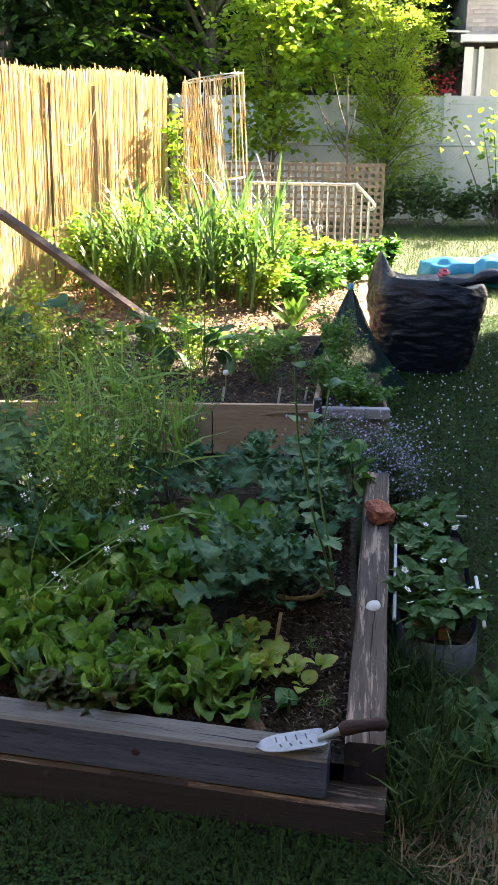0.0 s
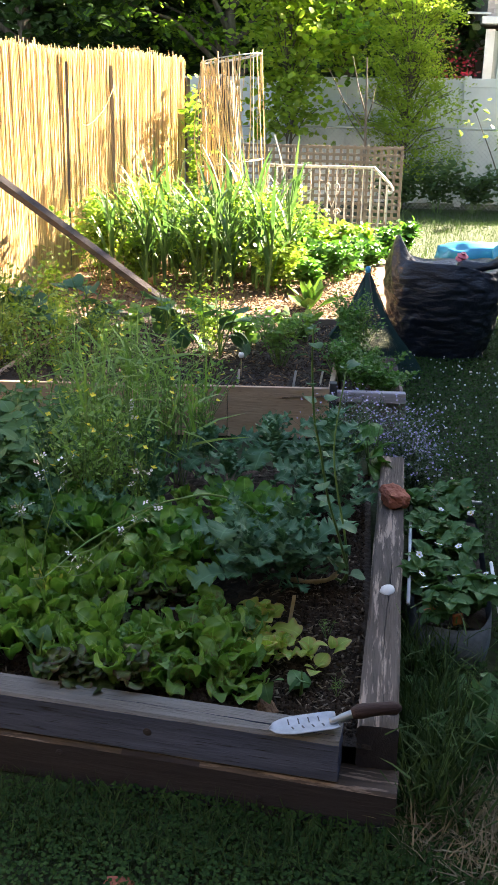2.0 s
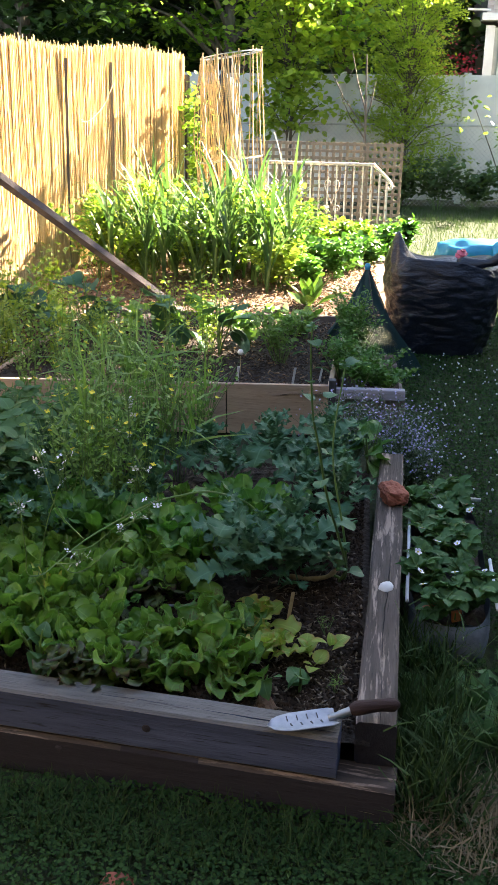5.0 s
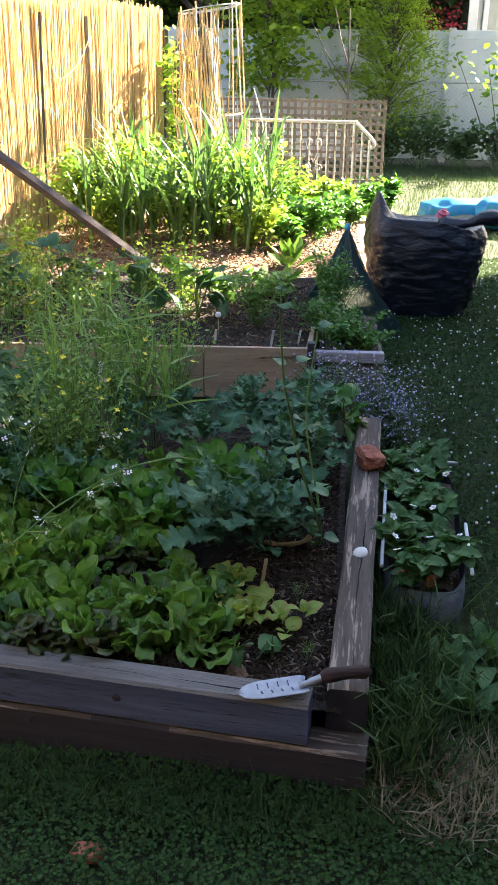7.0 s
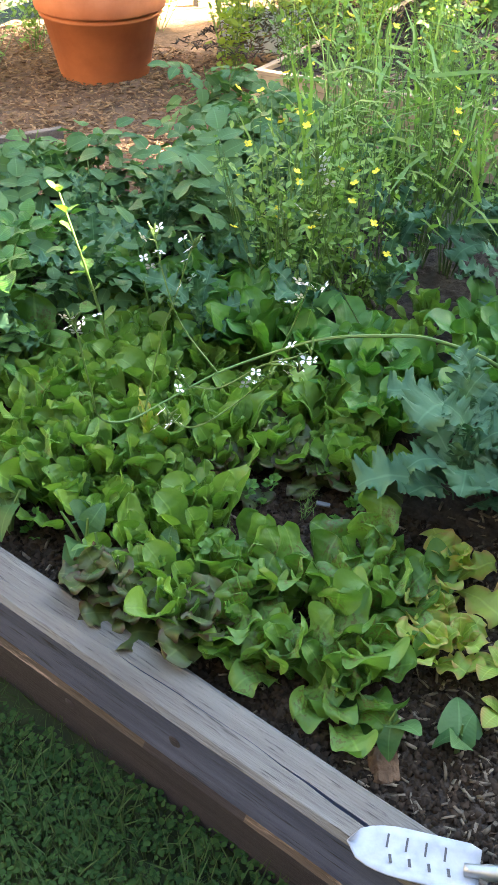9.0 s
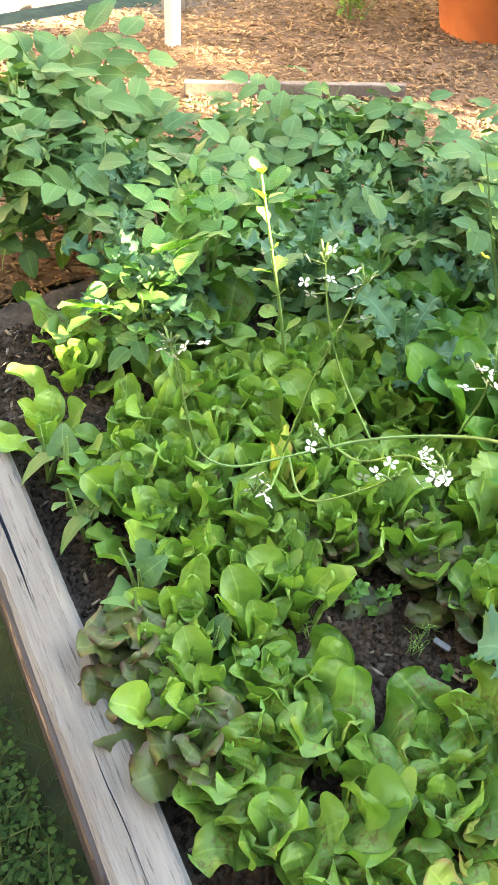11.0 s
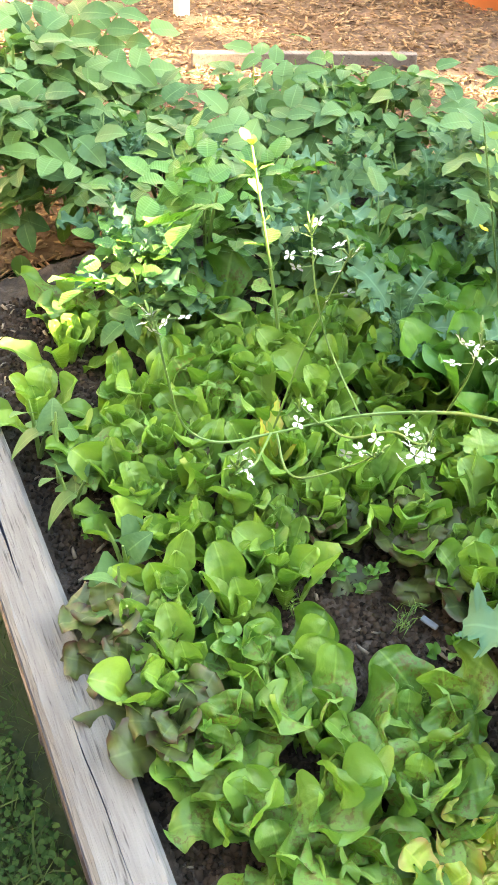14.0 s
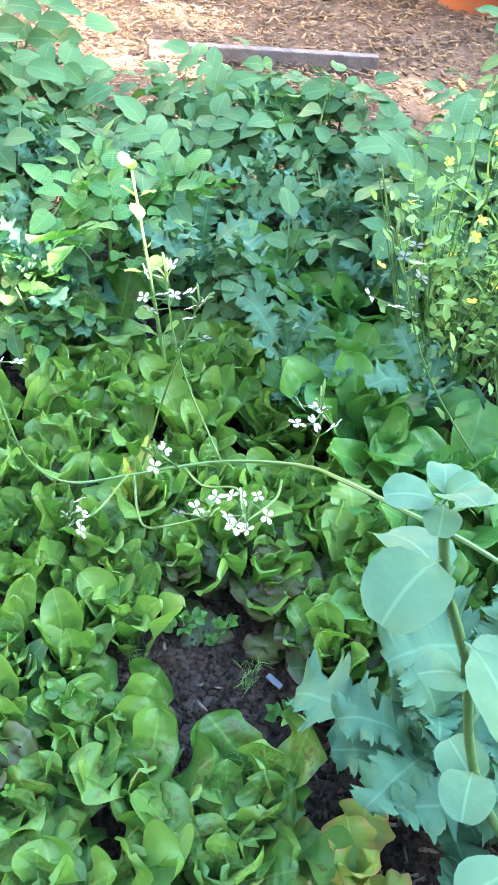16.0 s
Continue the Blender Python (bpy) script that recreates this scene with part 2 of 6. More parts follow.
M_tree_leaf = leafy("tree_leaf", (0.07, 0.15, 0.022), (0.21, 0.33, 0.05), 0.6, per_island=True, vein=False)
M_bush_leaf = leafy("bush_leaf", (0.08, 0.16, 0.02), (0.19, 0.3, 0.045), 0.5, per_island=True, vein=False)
# brighter, yellower than bush leaf: backlit glow raised in the colour
M_shrub_leaf_lit = leafy("lit_shrub_leaf", (0.15, 0.23, 0.03), (0.36, 0.43, 0.075), 0.65, per_island=True, vein=False)
# dark green for the far crowns, their deep shade put into the colour
M_shaded_leaf = leafy("shade_leaf", (0.02, 0.05, 0.012), (0.05, 0.10, 0.02), 0.3, per_island=True, vein=False)
M_ivy = leafy("ivy_leaf", (0.045, 0.09, 0.03), (0.10, 0.16, 0.06), 0.3, per_island=True, vein=False)
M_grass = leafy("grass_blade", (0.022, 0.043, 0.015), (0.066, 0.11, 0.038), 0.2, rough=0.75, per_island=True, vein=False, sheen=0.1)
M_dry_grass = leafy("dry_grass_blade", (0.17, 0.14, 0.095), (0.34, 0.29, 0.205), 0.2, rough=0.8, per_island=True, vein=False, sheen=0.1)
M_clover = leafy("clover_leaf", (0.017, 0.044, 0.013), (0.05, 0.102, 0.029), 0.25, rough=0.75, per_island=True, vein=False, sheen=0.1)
M_stem = leafy("green_stem", (0.09, 0.17, 0.045), (0.15, 0.25, 0.07), 0.1, vein=False)
M_stalk_leaf = leafy("waxy_stalk_leaf", (0.05, 0.12, 0.06), (0.1, 0.2, 0.1), 0.25, rough=0.55, sheen=0.3, relief=0.05)
M_mint = leafy("mint_leaf", (0.045, 0.13, 0.02), (0.09, 0.22, 0.035), 0.3, per_island=True, vein=False)
M_thyme = leafy("thyme_leaf", (0.045, 0.085, 0.04), (0.09, 0.15, 0.075), 0.2, per_island=True, vein=False)
M_reed = leafy("reed_stalk", (0.48, 0.33, 0.165), (0.72, 0.56, 0.33), 0.16, rough=0.6, per_island=True, vein=False, sheen=0.3)

m, nt, sh = tree_of("black_bag_plastic")
sh.inputs["Base Color"].default_value = (0.010, 0.013, 0.023, 1)
sh.inputs["Roughness"].default_value = 0.3
sh.inputs["Specular IOR Level"].default_value = 0.45
bump(nt, sh, noisy(nt, coords(nt, (1, 1, 2.4)), 9, 5), 0.7, 0.03)
M_bag = m
m, nt, sh = tree_of("green_net")
sh.inputs["Base Color"].default_value = (0.012, 0.05, 0.05, 1)
sh.inputs["Roughness"].default_value = 0.7
M_net = m


# ---- building helpers ----
def part(name, data, material, parent, label="", smooth=False):
    """Links a bmesh or mesh as one object under a thing or a part."""
    if isinstance(data, bmesh.types.BMesh):
        me = bpy.data.meshes.new(name)
        data.to_mesh(me)
        data.free()
        data = me
    if material and not data.materials:
        data.materials.append(material)
    if smooth:
        for p in data.polygons:
            p.use_smooth = True
    ob = new(name, data)
    ob.parent = parent
    return tagged(ob, label)


def thing(name, label, category, group="", at=(0, 0, 0), kind="", rz=0.0):
    ob = new(name)
    ob.empty_display_size = 0.05
    ob.matrix_world = pose(*at, 0, 0, rz)
    return tagged(ob, label, category, group, kind)


def piece(name, data, material, label, category="", kind="", group="", smooth=False, at=None):
    ob = part(name, data, material, None, "", smooth)
    if at is not None:
        ob.matrix_world = at
    return tagged(ob, label, category, group, kind)


def box(bm, size, at=(0, 0, 0), rot=(0, 0, 0), bevel=0.0):
    made = bmesh.ops.create_cube(bm, size=1.0)["verts"]
    m = pose(*at, *rot) @ Matrix.Diagonal((*size, 1))
    bmesh.ops.transform(bm, matrix=m, verts=made)
    if bevel:
        edges = list({e for v in made for e in v.link_edges})
        bmesh.ops.bevel(bm, geom=edges, offset=bevel, segments=2, affect="EDGES", profile=0.6)
    return bm


def boxed(size, at=(0, 0, 0), rot=(0, 0, 0), bevel=0.0):
    return box(bmesh.new(), size, at, rot, bevel)


def lathe(profile, n=24, closed=False):
    bm = bmesh.new()
    rings = [[bm.verts.new((r * math.cos(2 * math.pi * k / n), r * math.sin(2 * math.pi * k / n), z)) for k in range(n)] for r, z in profile]
    for a, b in zip(rings, rings[1:]):
        for k in range(n):
            bm.faces.new((a[k], a[(k + 1) % n], b[(k + 1) % n], b[k]))
    if closed:
        bm.faces.new(rings[0][::-1])
        bm.faces.new(rings[-1])
    return bm


def tube(bm, points, radii, n=6):
    """A tapered tube along points."""
    pts = [Vector(p) for p in points]
    rings = []
    for i, p in enumerate(pts):
        d = (pts[min(i + 1, len(pts) - 1)] - pts[max(i - 1, 0)]).normalized()
        u = d.cross((0.3, 0.2, 1) if abs(d.z) < 0.95 else (1, 0, 0)).normalized()
        w = d.cross(u)
        r = radii[i] if isinstance(radii, (list, tuple)) else radii
        rings.append([bm.verts.new(p + (u * math.cos(2 * math.pi * k / n) + w * math.sin(2 * math.pi * k / n)) * r) for k in range(n)])
    for a, b in zip(rings, rings[1:]):
        for k in range(n):
            bm.faces.new((a[k], a[(k + 1) % n], b[(k + 1) % n], b[k]))
    bm.faces.new(rings[0][::-1])
    bm.faces.new(rings[-1])
    return bm


def tubed(points, radii, n=6):
    return tube(bmesh.new(), points, radii, n)


def glide(points, n=10):
    """A smooth line through the points."""
    p = [Vector(q) for q in points]
    p = [p[0] * 2 - p[1]] + p + [p[-1] * 2 - p[-2]]
    out = []
    for i in range(1, len(p) - 2):
        for k in range(n):
            t = k / n
            a, b, c, d = p[i - 1], p[i], p[i + 1], p[i + 2]
            out.append(0.5 * (2 * b + (c - a) * t + (2 * a - 5 * b + 4 * c - d) * t * t + (3 * b - a - 3 * c + d) * t ** 3))
    return out + [p[-2]]


def mesh_of(name, verts, faces, material, smooth=False):
    me = bpy.data.meshes.new(name)
    me.from_pydata([tuple(v) for v in verts], [], faces)
    me.materials.append(material)
    if smooth:
        me.polygons.foreach_set("use_smooth", [True] * len(me.polygons))
    return me


def cloud(name, template, faces, frames, material, smooth=False):
    """Many copies of a small template in one mesh. frames: arrays of origin and 3x3 matrices."""
    org, mats = frames
    t = np.array(template, float)
    v = np.einsum("nij,kj->nki", mats, t) + org[:, None, :]
    n, k = len(org), len(t)
    me = bpy.data.meshes.new(name)
    sizes = [len(f) for f in faces]
    flat = np.concatenate([np.array(f) for f in faces])
    loops = (flat[None, :] + (np.arange(n) * k)[:, None]).ravel()
    me.vertices.add(n * k)
    me.vertices.foreach_set("co", v.ravel())
    me.loops.add(len(loops))
    me.loops.foreach_set("vertex_index", loops.astype(np.int32))
    counts = np.tile(sizes, n)
    me.polygons.add(len(counts))
    me.polygons.foreach_set("loop_start", np.concatenate([[0], np.cumsum(counts)[:-1]]).astype(np.int32))
    me.polygons.foreach_set("loop_total", counts.astype(np.int32))
    me.materials.append(material)
    if smooth:
        me.polygons.foreach_set("use_smooth", [True] * len(counts))
    me.update(calc_edges=True)
    return me


def turns(rng, n, tilt, size, lift=0.0):
    """Random 3x3 frames: a heading, a tilt up to that many degrees, sizes in a range."""
    az, tl, rl = rng.uniform(0, 2 * np.pi, n), np.radians(rng.uniform(lift, tilt, n)), rng.normal(0, 0.5, n)
    s = rng.uniform(size[0], size[1], n)
    ca, sa, ct, st = np.cos(az), np.sin(az), np.cos(tl), np.sin(tl)
    x = np.stack([ca * ct, sa * ct, st], 1)
    y = np.stack([-sa, ca, 0 * sa], 1)
    z = np.cross(x, y)
    y2 = y * np.cos(rl)[:, None] + z * np.sin(rl)[:, None]
    z2 = np.cross(x, y2)
    return np.stack([x, y2, z2], 2) * s[:, None, None]


LEAF4 = [(0, 0, 0), (0.35, 0.26, 0.06), (0.38, 0, -0.02), (0.35, -0.26, 0.06), (0.75, 0.19, 0.02), (0.75, -0.19, 0.02), (1, 0, -0.08)]
LEAF4_F = [(0, 2, 1), (0, 3, 2), (1, 2, 6, 4), (2, 3, 5, 6)]
BROAD = [(0, 0, 0), (0.2, 0.3, 0.05), (0.3, 0, -0.02), (0.2, -0.3, 0.05), (0.55, 0.42, 0.03), (0.6, 0, 0), (0.55, -0.42, 0.03), (0.8, 0.22, -0.04), (0.8, -0.22, -0.04), (1, 0, -0.12)]
BROAD_F = [(0, 2, 1), (0, 3, 2), (1, 2, 5, 4), (2, 3, 6, 5), (4, 5, 9, 7), (5, 6, 8, 9)]
BLADE = [(0, -0.022, 0), (0, 0.022, 0), (0.5, -0.017, 0.06), (0.5, 0.017, 0.06), (1, 0, -0.05)]
BLADE_F = [(0, 1, 3, 2), (2, 3, 4)]


def noise2(x, y, s, seed=0.0):
    return noise.noise(Vector((x * s, y * s, seed)))


# ---- the ground and the beds' soil ----
def sheet(name, x0, x1, y0, y1, nx, ny, height, material, skew=0.0):
    xs, ys = np.linspace(x0, x1, nx), np.linspace(y0, y1, ny)
    rows = [(x, y + skew * (x1 - x) * (y1 - y) / (y1 - y0)) for y in ys for x in xs]
    verts = [(x, y, height(x, y)) for x, y in rows]
    faces = [(j * nx + i, j * nx + i + 1, (j + 1) * nx + i + 1, (j + 1) * nx + i) for j in range(ny - 1) for i in range(nx - 1)]
    return mesh_of(name, verts, faces, material, True)


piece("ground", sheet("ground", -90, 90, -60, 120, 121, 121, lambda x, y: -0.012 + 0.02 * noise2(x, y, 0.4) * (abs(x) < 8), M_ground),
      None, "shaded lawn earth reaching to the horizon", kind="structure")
def soil_height(x, y):
    lumps = abs(noise2(x, y, 27, 5)) + 0.6 * abs(noise2(x, y, 61, 8))
    return 0.185 + 0.02 * noise2(x, y, 3) + 0.012 * noise2(x, y, 13, 3) + 0.016 * lumps


piece("bed_soil", sheet("bed_soil", -1.6, 0.335, 1.775, 3.72, 230, 220, soil_height, M_soil, 0.1),
      None, "dark crumbly compost filling the timber bed", kind="structure")
piece("bed_soil", sheet("bed_soil", -1.82, 0.11, 4.68, 6.6, 80, 60,
      lambda x, y: 0.255 + 0.02 * noise2(x, y, 2.5) + 0.012 * noise2(x, y, 11, 3), M_soil),
      None, "dark mulched soil of the boarded bed", kind="structure")
piece("bed_soil", sheet("bed_soil", -2.6, 0.5, 6.68, 11.0, 60, 70,
      lambda x, y: 0.22 + 0.04 * noise2(x, y, 1.5) + 0.015 * noise2(x, y, 9, 3), M_mulch),
      None, "sunlit straw-mulched soil of the far bed", kind="structure")
piece("path", sheet("path", -3.95, -1.86, 1.2, 7.4, 60, 100,
      lambda x, y: 0.015 + 0.03 * noise2(x, y, 2.0) + 0.015 * noise2(x, y, 9, 3), M_mulch),
      None, "straw-coloured wood-chip path beside the fence", kind="structure")


# ---- timbers round the near bed ----
def timber(name, length, w, h, notch, material, seed, label, group="timbers round the bed", shaded_face=None):
    """A squared beam along x with rounded, worn edges and a long check in its top."""
    n, b = 110, 0.008
    verts, faces = [], []
    for i in range(n + 1):
        x = length * i / n
        wob = [0.004 * noise2(x, k, 2.3, seed) for k in range(4)]
        c = notch * w + 0.02 * noise2(x, 5, 1.7, seed) + 0.003 * noise2(x, 8, 14, seed)
        g = max(0.0001, 0.0026 * (0.25 + 1.6 * noise2(x, 9, 3.1, seed)))
        worn = 0.004 * max(0, noise2(x, 3, 7, seed))
        ring = [(0, b), (b, 0), (w - b, 0), (w, b), (w + wob[0], h - b - worn), (w - b - worn + wob[0], h + wob[1]),
                (c + g, h + wob[2]), (c, h - 0.012 - 2 * g), (c - g, h + wob[2]), (b + worn + wob[3], h + wob[3]), (wob[3], h - b - worn)]
        verts += [(x, y, z) for y, z in ring]
    k = 11
    for i in range(n):
        for j in range(k):
            faces.append((i * k + j, (i + 1) * k + j, (i + 1) * k + (j + 1) % k, i * k + (j + 1) % k))
    faces += [tuple(range(k)), tuple(range(n * k + k - 1, n * k - 1, -1))]
    me = mesh_of(name, verts, faces, material)
    # upright faces and ends get a second, darker tone in place of shade
    if shaded_face:
        me.materials.append(shaded_face)
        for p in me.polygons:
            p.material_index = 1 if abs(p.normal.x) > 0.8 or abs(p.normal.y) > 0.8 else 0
    return piece(name, me, None, label, "timber", group=group)


front = timber("timber", 2.75, 0.093, 0.123, 0.62, M_timber, 1.0, "silver-grey weathered timber with a long crack, fronting the bed", shaded_face=M_timber_face_shade)
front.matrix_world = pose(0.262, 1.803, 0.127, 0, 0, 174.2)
# low and side faces take the dark brown: shade set in colour
low = timber("timber", 2.95, 0.105, 0.134, 0.5, M_timber_side, 7.0, "dark brown lower timber lying on the lawn under the front timber", shaded_face=M_timber_low)
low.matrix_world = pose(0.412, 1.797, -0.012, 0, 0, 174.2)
side = timber("timber", 2.02, 0.105, 0.126, 0.4, M_timber_side, 13.0, "worn brown timber with pale streaks along the side of the bed", shaded_face=M_timber_low)
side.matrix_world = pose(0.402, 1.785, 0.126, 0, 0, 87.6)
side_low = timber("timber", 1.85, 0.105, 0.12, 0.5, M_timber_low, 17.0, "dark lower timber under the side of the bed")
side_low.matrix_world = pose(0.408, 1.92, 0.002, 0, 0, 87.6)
kn = lathe([(0.0, 0.004), (0.006, 0.0045), (0.012, 0.002), (0.016, 0.0)], 14)
part("knot", kn, M_timber_low, side, "dark round knot", True).matrix_local = pose(0.07, 0.02, 0.127)

for tb, sp in ((front, ((0.5, 0.07, 0.012), (1.15, 0.045, 0.009), (1.9, 0.08, 0.011))), (low, ((0.9, 0.1, 0.012), (0.35, 0.06, 0.01)))):
    for x, z, rad_ in sp:
        kn = lathe([(0.0, 0.003), (rad_ * 0.5, 0.0034), (rad_ * 0.8, 0.0015), (rad_, 0.0)], 12)
        part("knot", kn, M_timber_low, tb, "dark round knot", True).matrix_local = pose(x, (0.0945 if tb is front else 0.1065), z, -90)
for x, y in ((0.03, 0.03), (2.6, 0.05)):
    part("nail", lathe([(0, 0.003), (0.004, 0.0025), (0.005, 0.0)], 10), M_steel, front, "rusty nail head", True).matrix_local = pose(x, y, 0.126)

# ---- boarded bed behind ----
bed = thing("raised_bed", "raised bed of tan cedar boards with a pale top edge", "raised bed", at=(0, 0, 0))
for i, (xa, xb) in enumerate([(-1.8, -1.22), (-1.215, -0.46), (-0.455, 0.105)]):
    ya, yb = 4.56 + 0.085 * (xa + 1.8), 4.56 + 0.085 * (xb + 1.8)
    part("board", boxed((math.hypot(xb - xa, yb - ya), 0.03, 0.29), ((xa + xb) / 2, (ya + yb) / 2, 0.155), (0, 0, math.degrees(math.atan2(yb - ya, xb - xa))), 0.004), M_board, bed)
part("side_board", boxed((0.03, 2.0, 0.27), (-1.82, 5.6, 0.14), (0, 0, -1), 0.004), M_board, bed)
part("corner_post", boxed((0.04, 0.05, 0.34), (0.125, 4.735, 0.16), (0, 0, 5), 0.004), M_ink, bed, "dark corner post")
part("side_board", boxed((0.03, 1.9, 0.27), (0.125, 5.72, 0.14), (0, 0, -1), 0.004), M_board, bed)
part("back_board", boxed((1.95, 0.03, 0.27), (-0.85, 6.62, 0.15), (0, 0, 1), 0.004), M_grey_plank, bed, "grey back board")
planter = thing("planter", "low grey planter edged with a pale lilac-grey plank", "planter")
part("front_plank", boxed((0.38, 0.05, 0.06), (0.335, 4.76, 0.25), (0, 0, 3), 0.008), M_lilac, planter, "pale lilac-grey plank")
part("body", boxed((0.36, 1.0, 0.2), (0.335, 5.28, 0.12), (0, 0, 2), 0.01), M_grey_board, planter)
part("soil", sheet("soil", 0.17, 0.5, 4.8, 5.75, 12, 20, lambda x, y: 0.23 + 0.02 * noise2(x, y, 8), M_soil), None, planter)

# ---- reed screen ----
RA, RB = Vector((-3.74, 5.65, 0)), Vector((-1.93, 11.15, 0))
screen = thing("reed_fence", "golden dry reed screen fence, ragged along the top", "fence")
rng = np.random.default_rng(5)
along = (RB - RA)
run = along.length
u_dir = along / run
n_dir = Vector((u_dir.y, -u_dir.x, 0))
count = 4200
s = np.linspace(0, run, count) + rng.normal(0, 0.004, count)
h = 2.17 + 0.02 * s + rng.normal(0, 0.016, count) + 0.02 * np.sin(s * 3.1) + 0.05 * (rng.uniform(0, 1, count) > 0.97)
lean = rng.normal(0, 0.011, (count, 2))
off = rng.uniform(-0.006, 0.006, count)
org = np.stack([RA.x + u_dir.x * s + n_dir.x * off, RA.y + u_dir.y * s + n_dir.y * off, np.zeros(count)], 1)
org[:, 2] = rng.uniform(0, 0.05, count)
mats = np.zeros((count, 3, 3))
rad = rng.uniform(0.0021, 0.0044, count)
mats[:, 0, 0] = mats[:, 1, 1] = rad
mats[:, 0, 2], mats[:, 1, 2], mats[:, 2, 2] = lean[:, 0] * h, lean[:, 1] * h, h
hexa = [(math.cos(a), math.sin(a), z) for z in (0, 0.5, 1) for a in [k * math.pi / 2.5 for k in range(5)]]
hf = [(r * 5 + k, r * 5 + (k + 1) % 5, r * 5 + 5 + (k + 1) % 5, r * 5 + 5 + k) for r in (0, 1) for k in range(5)]
tagged(part("reeds", cloud("reeds", hexa, hf, (org, mats), M_reed), None, screen), kind="stuff")
bk = boxed((run, 0.006, 2.1), (RA + along / 2 + Vector((0, 0, 1.07)) - n_dir * 0.016), (0, 0, math.degrees(math.atan2(along.y, along.x))))
part("backing", bk, M_reed, screen)
for z in (0.35, 1.0, 1.65):
    part("wire", tubed([RA + n_dir * 0.018 + Vector((0, 0, z)), RB + n_dir * 0.018 + Vector((0, 0, z))], 0.0009, 3), M_twine, screen)
for s0, wid, dx, hh in ((3.45, 0.036, -0.06, 2.16), (4.22, 0.034, -0.01, 2.16), (1.3, 0.05, -0.22, 2.1), (1.75, 0.09, 0.1, 2.1), (0.75, 0.04, 0.12, 2.0), (run + 0.03, 0.06, 0.0, 2.1)):
    p = RA + u_dir * s0 + n_dir * 0.045
    bm = tubed([p + Vector((dx, 0, 0)), p + Vector((0, 0, hh))], wid * 0.55, 4)
    part("post", bm, M_lattice if s0 == 4.22 else M_plank, screen, "weathered grey post")
tw = glide([RA + u_dir * 3.47 + n_dir * 0.08 + Vector((0, 0, 1.95)), RA + u_dir * 3.62 + n_dir * 0.09 + Vector((0, 0, 1.6)), RA + u_dir * 3.97 + n_dir * 0.09 + Vector((0, 0, 1.72)), RA + u_dir * 4.23 + n_dir * 0.08 + Vector((0, 0, 1.98))])
part("twine", tubed(tw, 0.004, 4), M_twine, screen)

# ---- leaning plank ----
plank = piece("plank", tubed([(-3.05, 6.35, 1.75), (-1.1, 6.75, 0.24)], [0.042, 0.036], 4), M_plank, "long grey plank leaning down into the bed", "plank")

# ---- grey board fence along the path ----
fence = thing("board_fence", "weathered grey wooden board fence behind the path", "fence")
bd = boxed((0.02, 0.138, 1.7), bevel=0.003).copy()
me_board = bpy.data.meshes.new("board")
bd.to_mesh(me_board)
FA, FB = Vector((-3.62, -2.0, 0)), Vector((-3.96, 5.6, 0))
f_len = (FB - FA).length
f_dir = (FB - FA) / f_len
f_turn = math.degrees(math.atan2(f_dir.y, f_dir.x)) - 90
for k in range(54):
    p = FA + f_dir * (0.07 + 0.143 * k)
    part("board", me_board, M_grey_board, fence).matrix_world = pose(p.x - 0.03 - 0.004 * (k % 3), p.y, 0.98 + 0.015 * math.sin(k * 2.1), 0, 0, f_turn + 0.4 * math.sin(k * 1.7))
for z in (0.16, 0.66, 1.5):
    p = (FA + FB) / 2
    part("rail", boxed((0.045, f_len, 0.09), (p.x + 0.01, p.y, z), (0, 0, f_turn), bevel=0.005), M_grey_plank, fence)
for k in range(5):
    p = FA + f_dir * (0.2 + 1.85 * k)
    part("post", boxed((0.09, 0.09, 1.85), (p.x + 0.07, p.y, 0.92), (0, 0, f_turn), bevel=0.006), M_grey_board, fence)
piece("edge_board", boxed((0.035, 0.85, 0.10), (-2.66, 3.66, 0.03), (0, 0, -30), 0.006), M_grey_plank, "grey edging board between path and potatoes", "edging")
piece("stake", boxed((0.05, 0.05, 0.5), (-3.35, 3.5, 0.24), (0, 2, 12), 0.004), M_white, "short white-painted stake in the mulch", "stake")


# ---- large clay pot ----
def plant_pot(name, r, h, material, label, at):
    pot = thing(name, label, "pot", at=at)
    t = 0.02 * r / 0.3
    prof = [(0, 0.0), (r * 0.66, 0.0), (r * 0.68, 0.01), (r * 0.9, h * 0.76), (r * 0.98, h * 0.77), (r * 0.99, h * 0.79), (r, h * 0.985), (r - t * 0.3, h), (r - t, h), (r - t * 1.2, h * 0.85), (r * 0.8, h * 0.83)]
    part("body", lathe(prof, 40), material, pot, smooth=True)
    part("band", lathe([(r * 0.905, h * 0.70), (r * 0.93, h * 0.705), (r * 0.94, h * 0.735), (r * 0.905, h * 0.75)], 40), material, pot, smooth=True)
    part("soil", lathe([(0.0, h * 0.85), (r * 0.5, h * 0.86), (r * 0.93, h * 0.84)], 24), M_soil, pot, "dark potting soil", True)
    return pot


plant_pot("clay_pot", 0.325, 0.45, M_clay, "large orange terracotta pot with a thick rim beside the bed", (-2.9, 4.88, 0.0))
tray = thing("plastic_tray", "grey-white plastic trough lying beside the pot", "trough", at=(-2.28, 5.5, 0.1), rz=25)
part("body", boxed((0.5, 0.2, 0.02), (0, 0, 0.01), bevel=0.005), M_tube, tray)
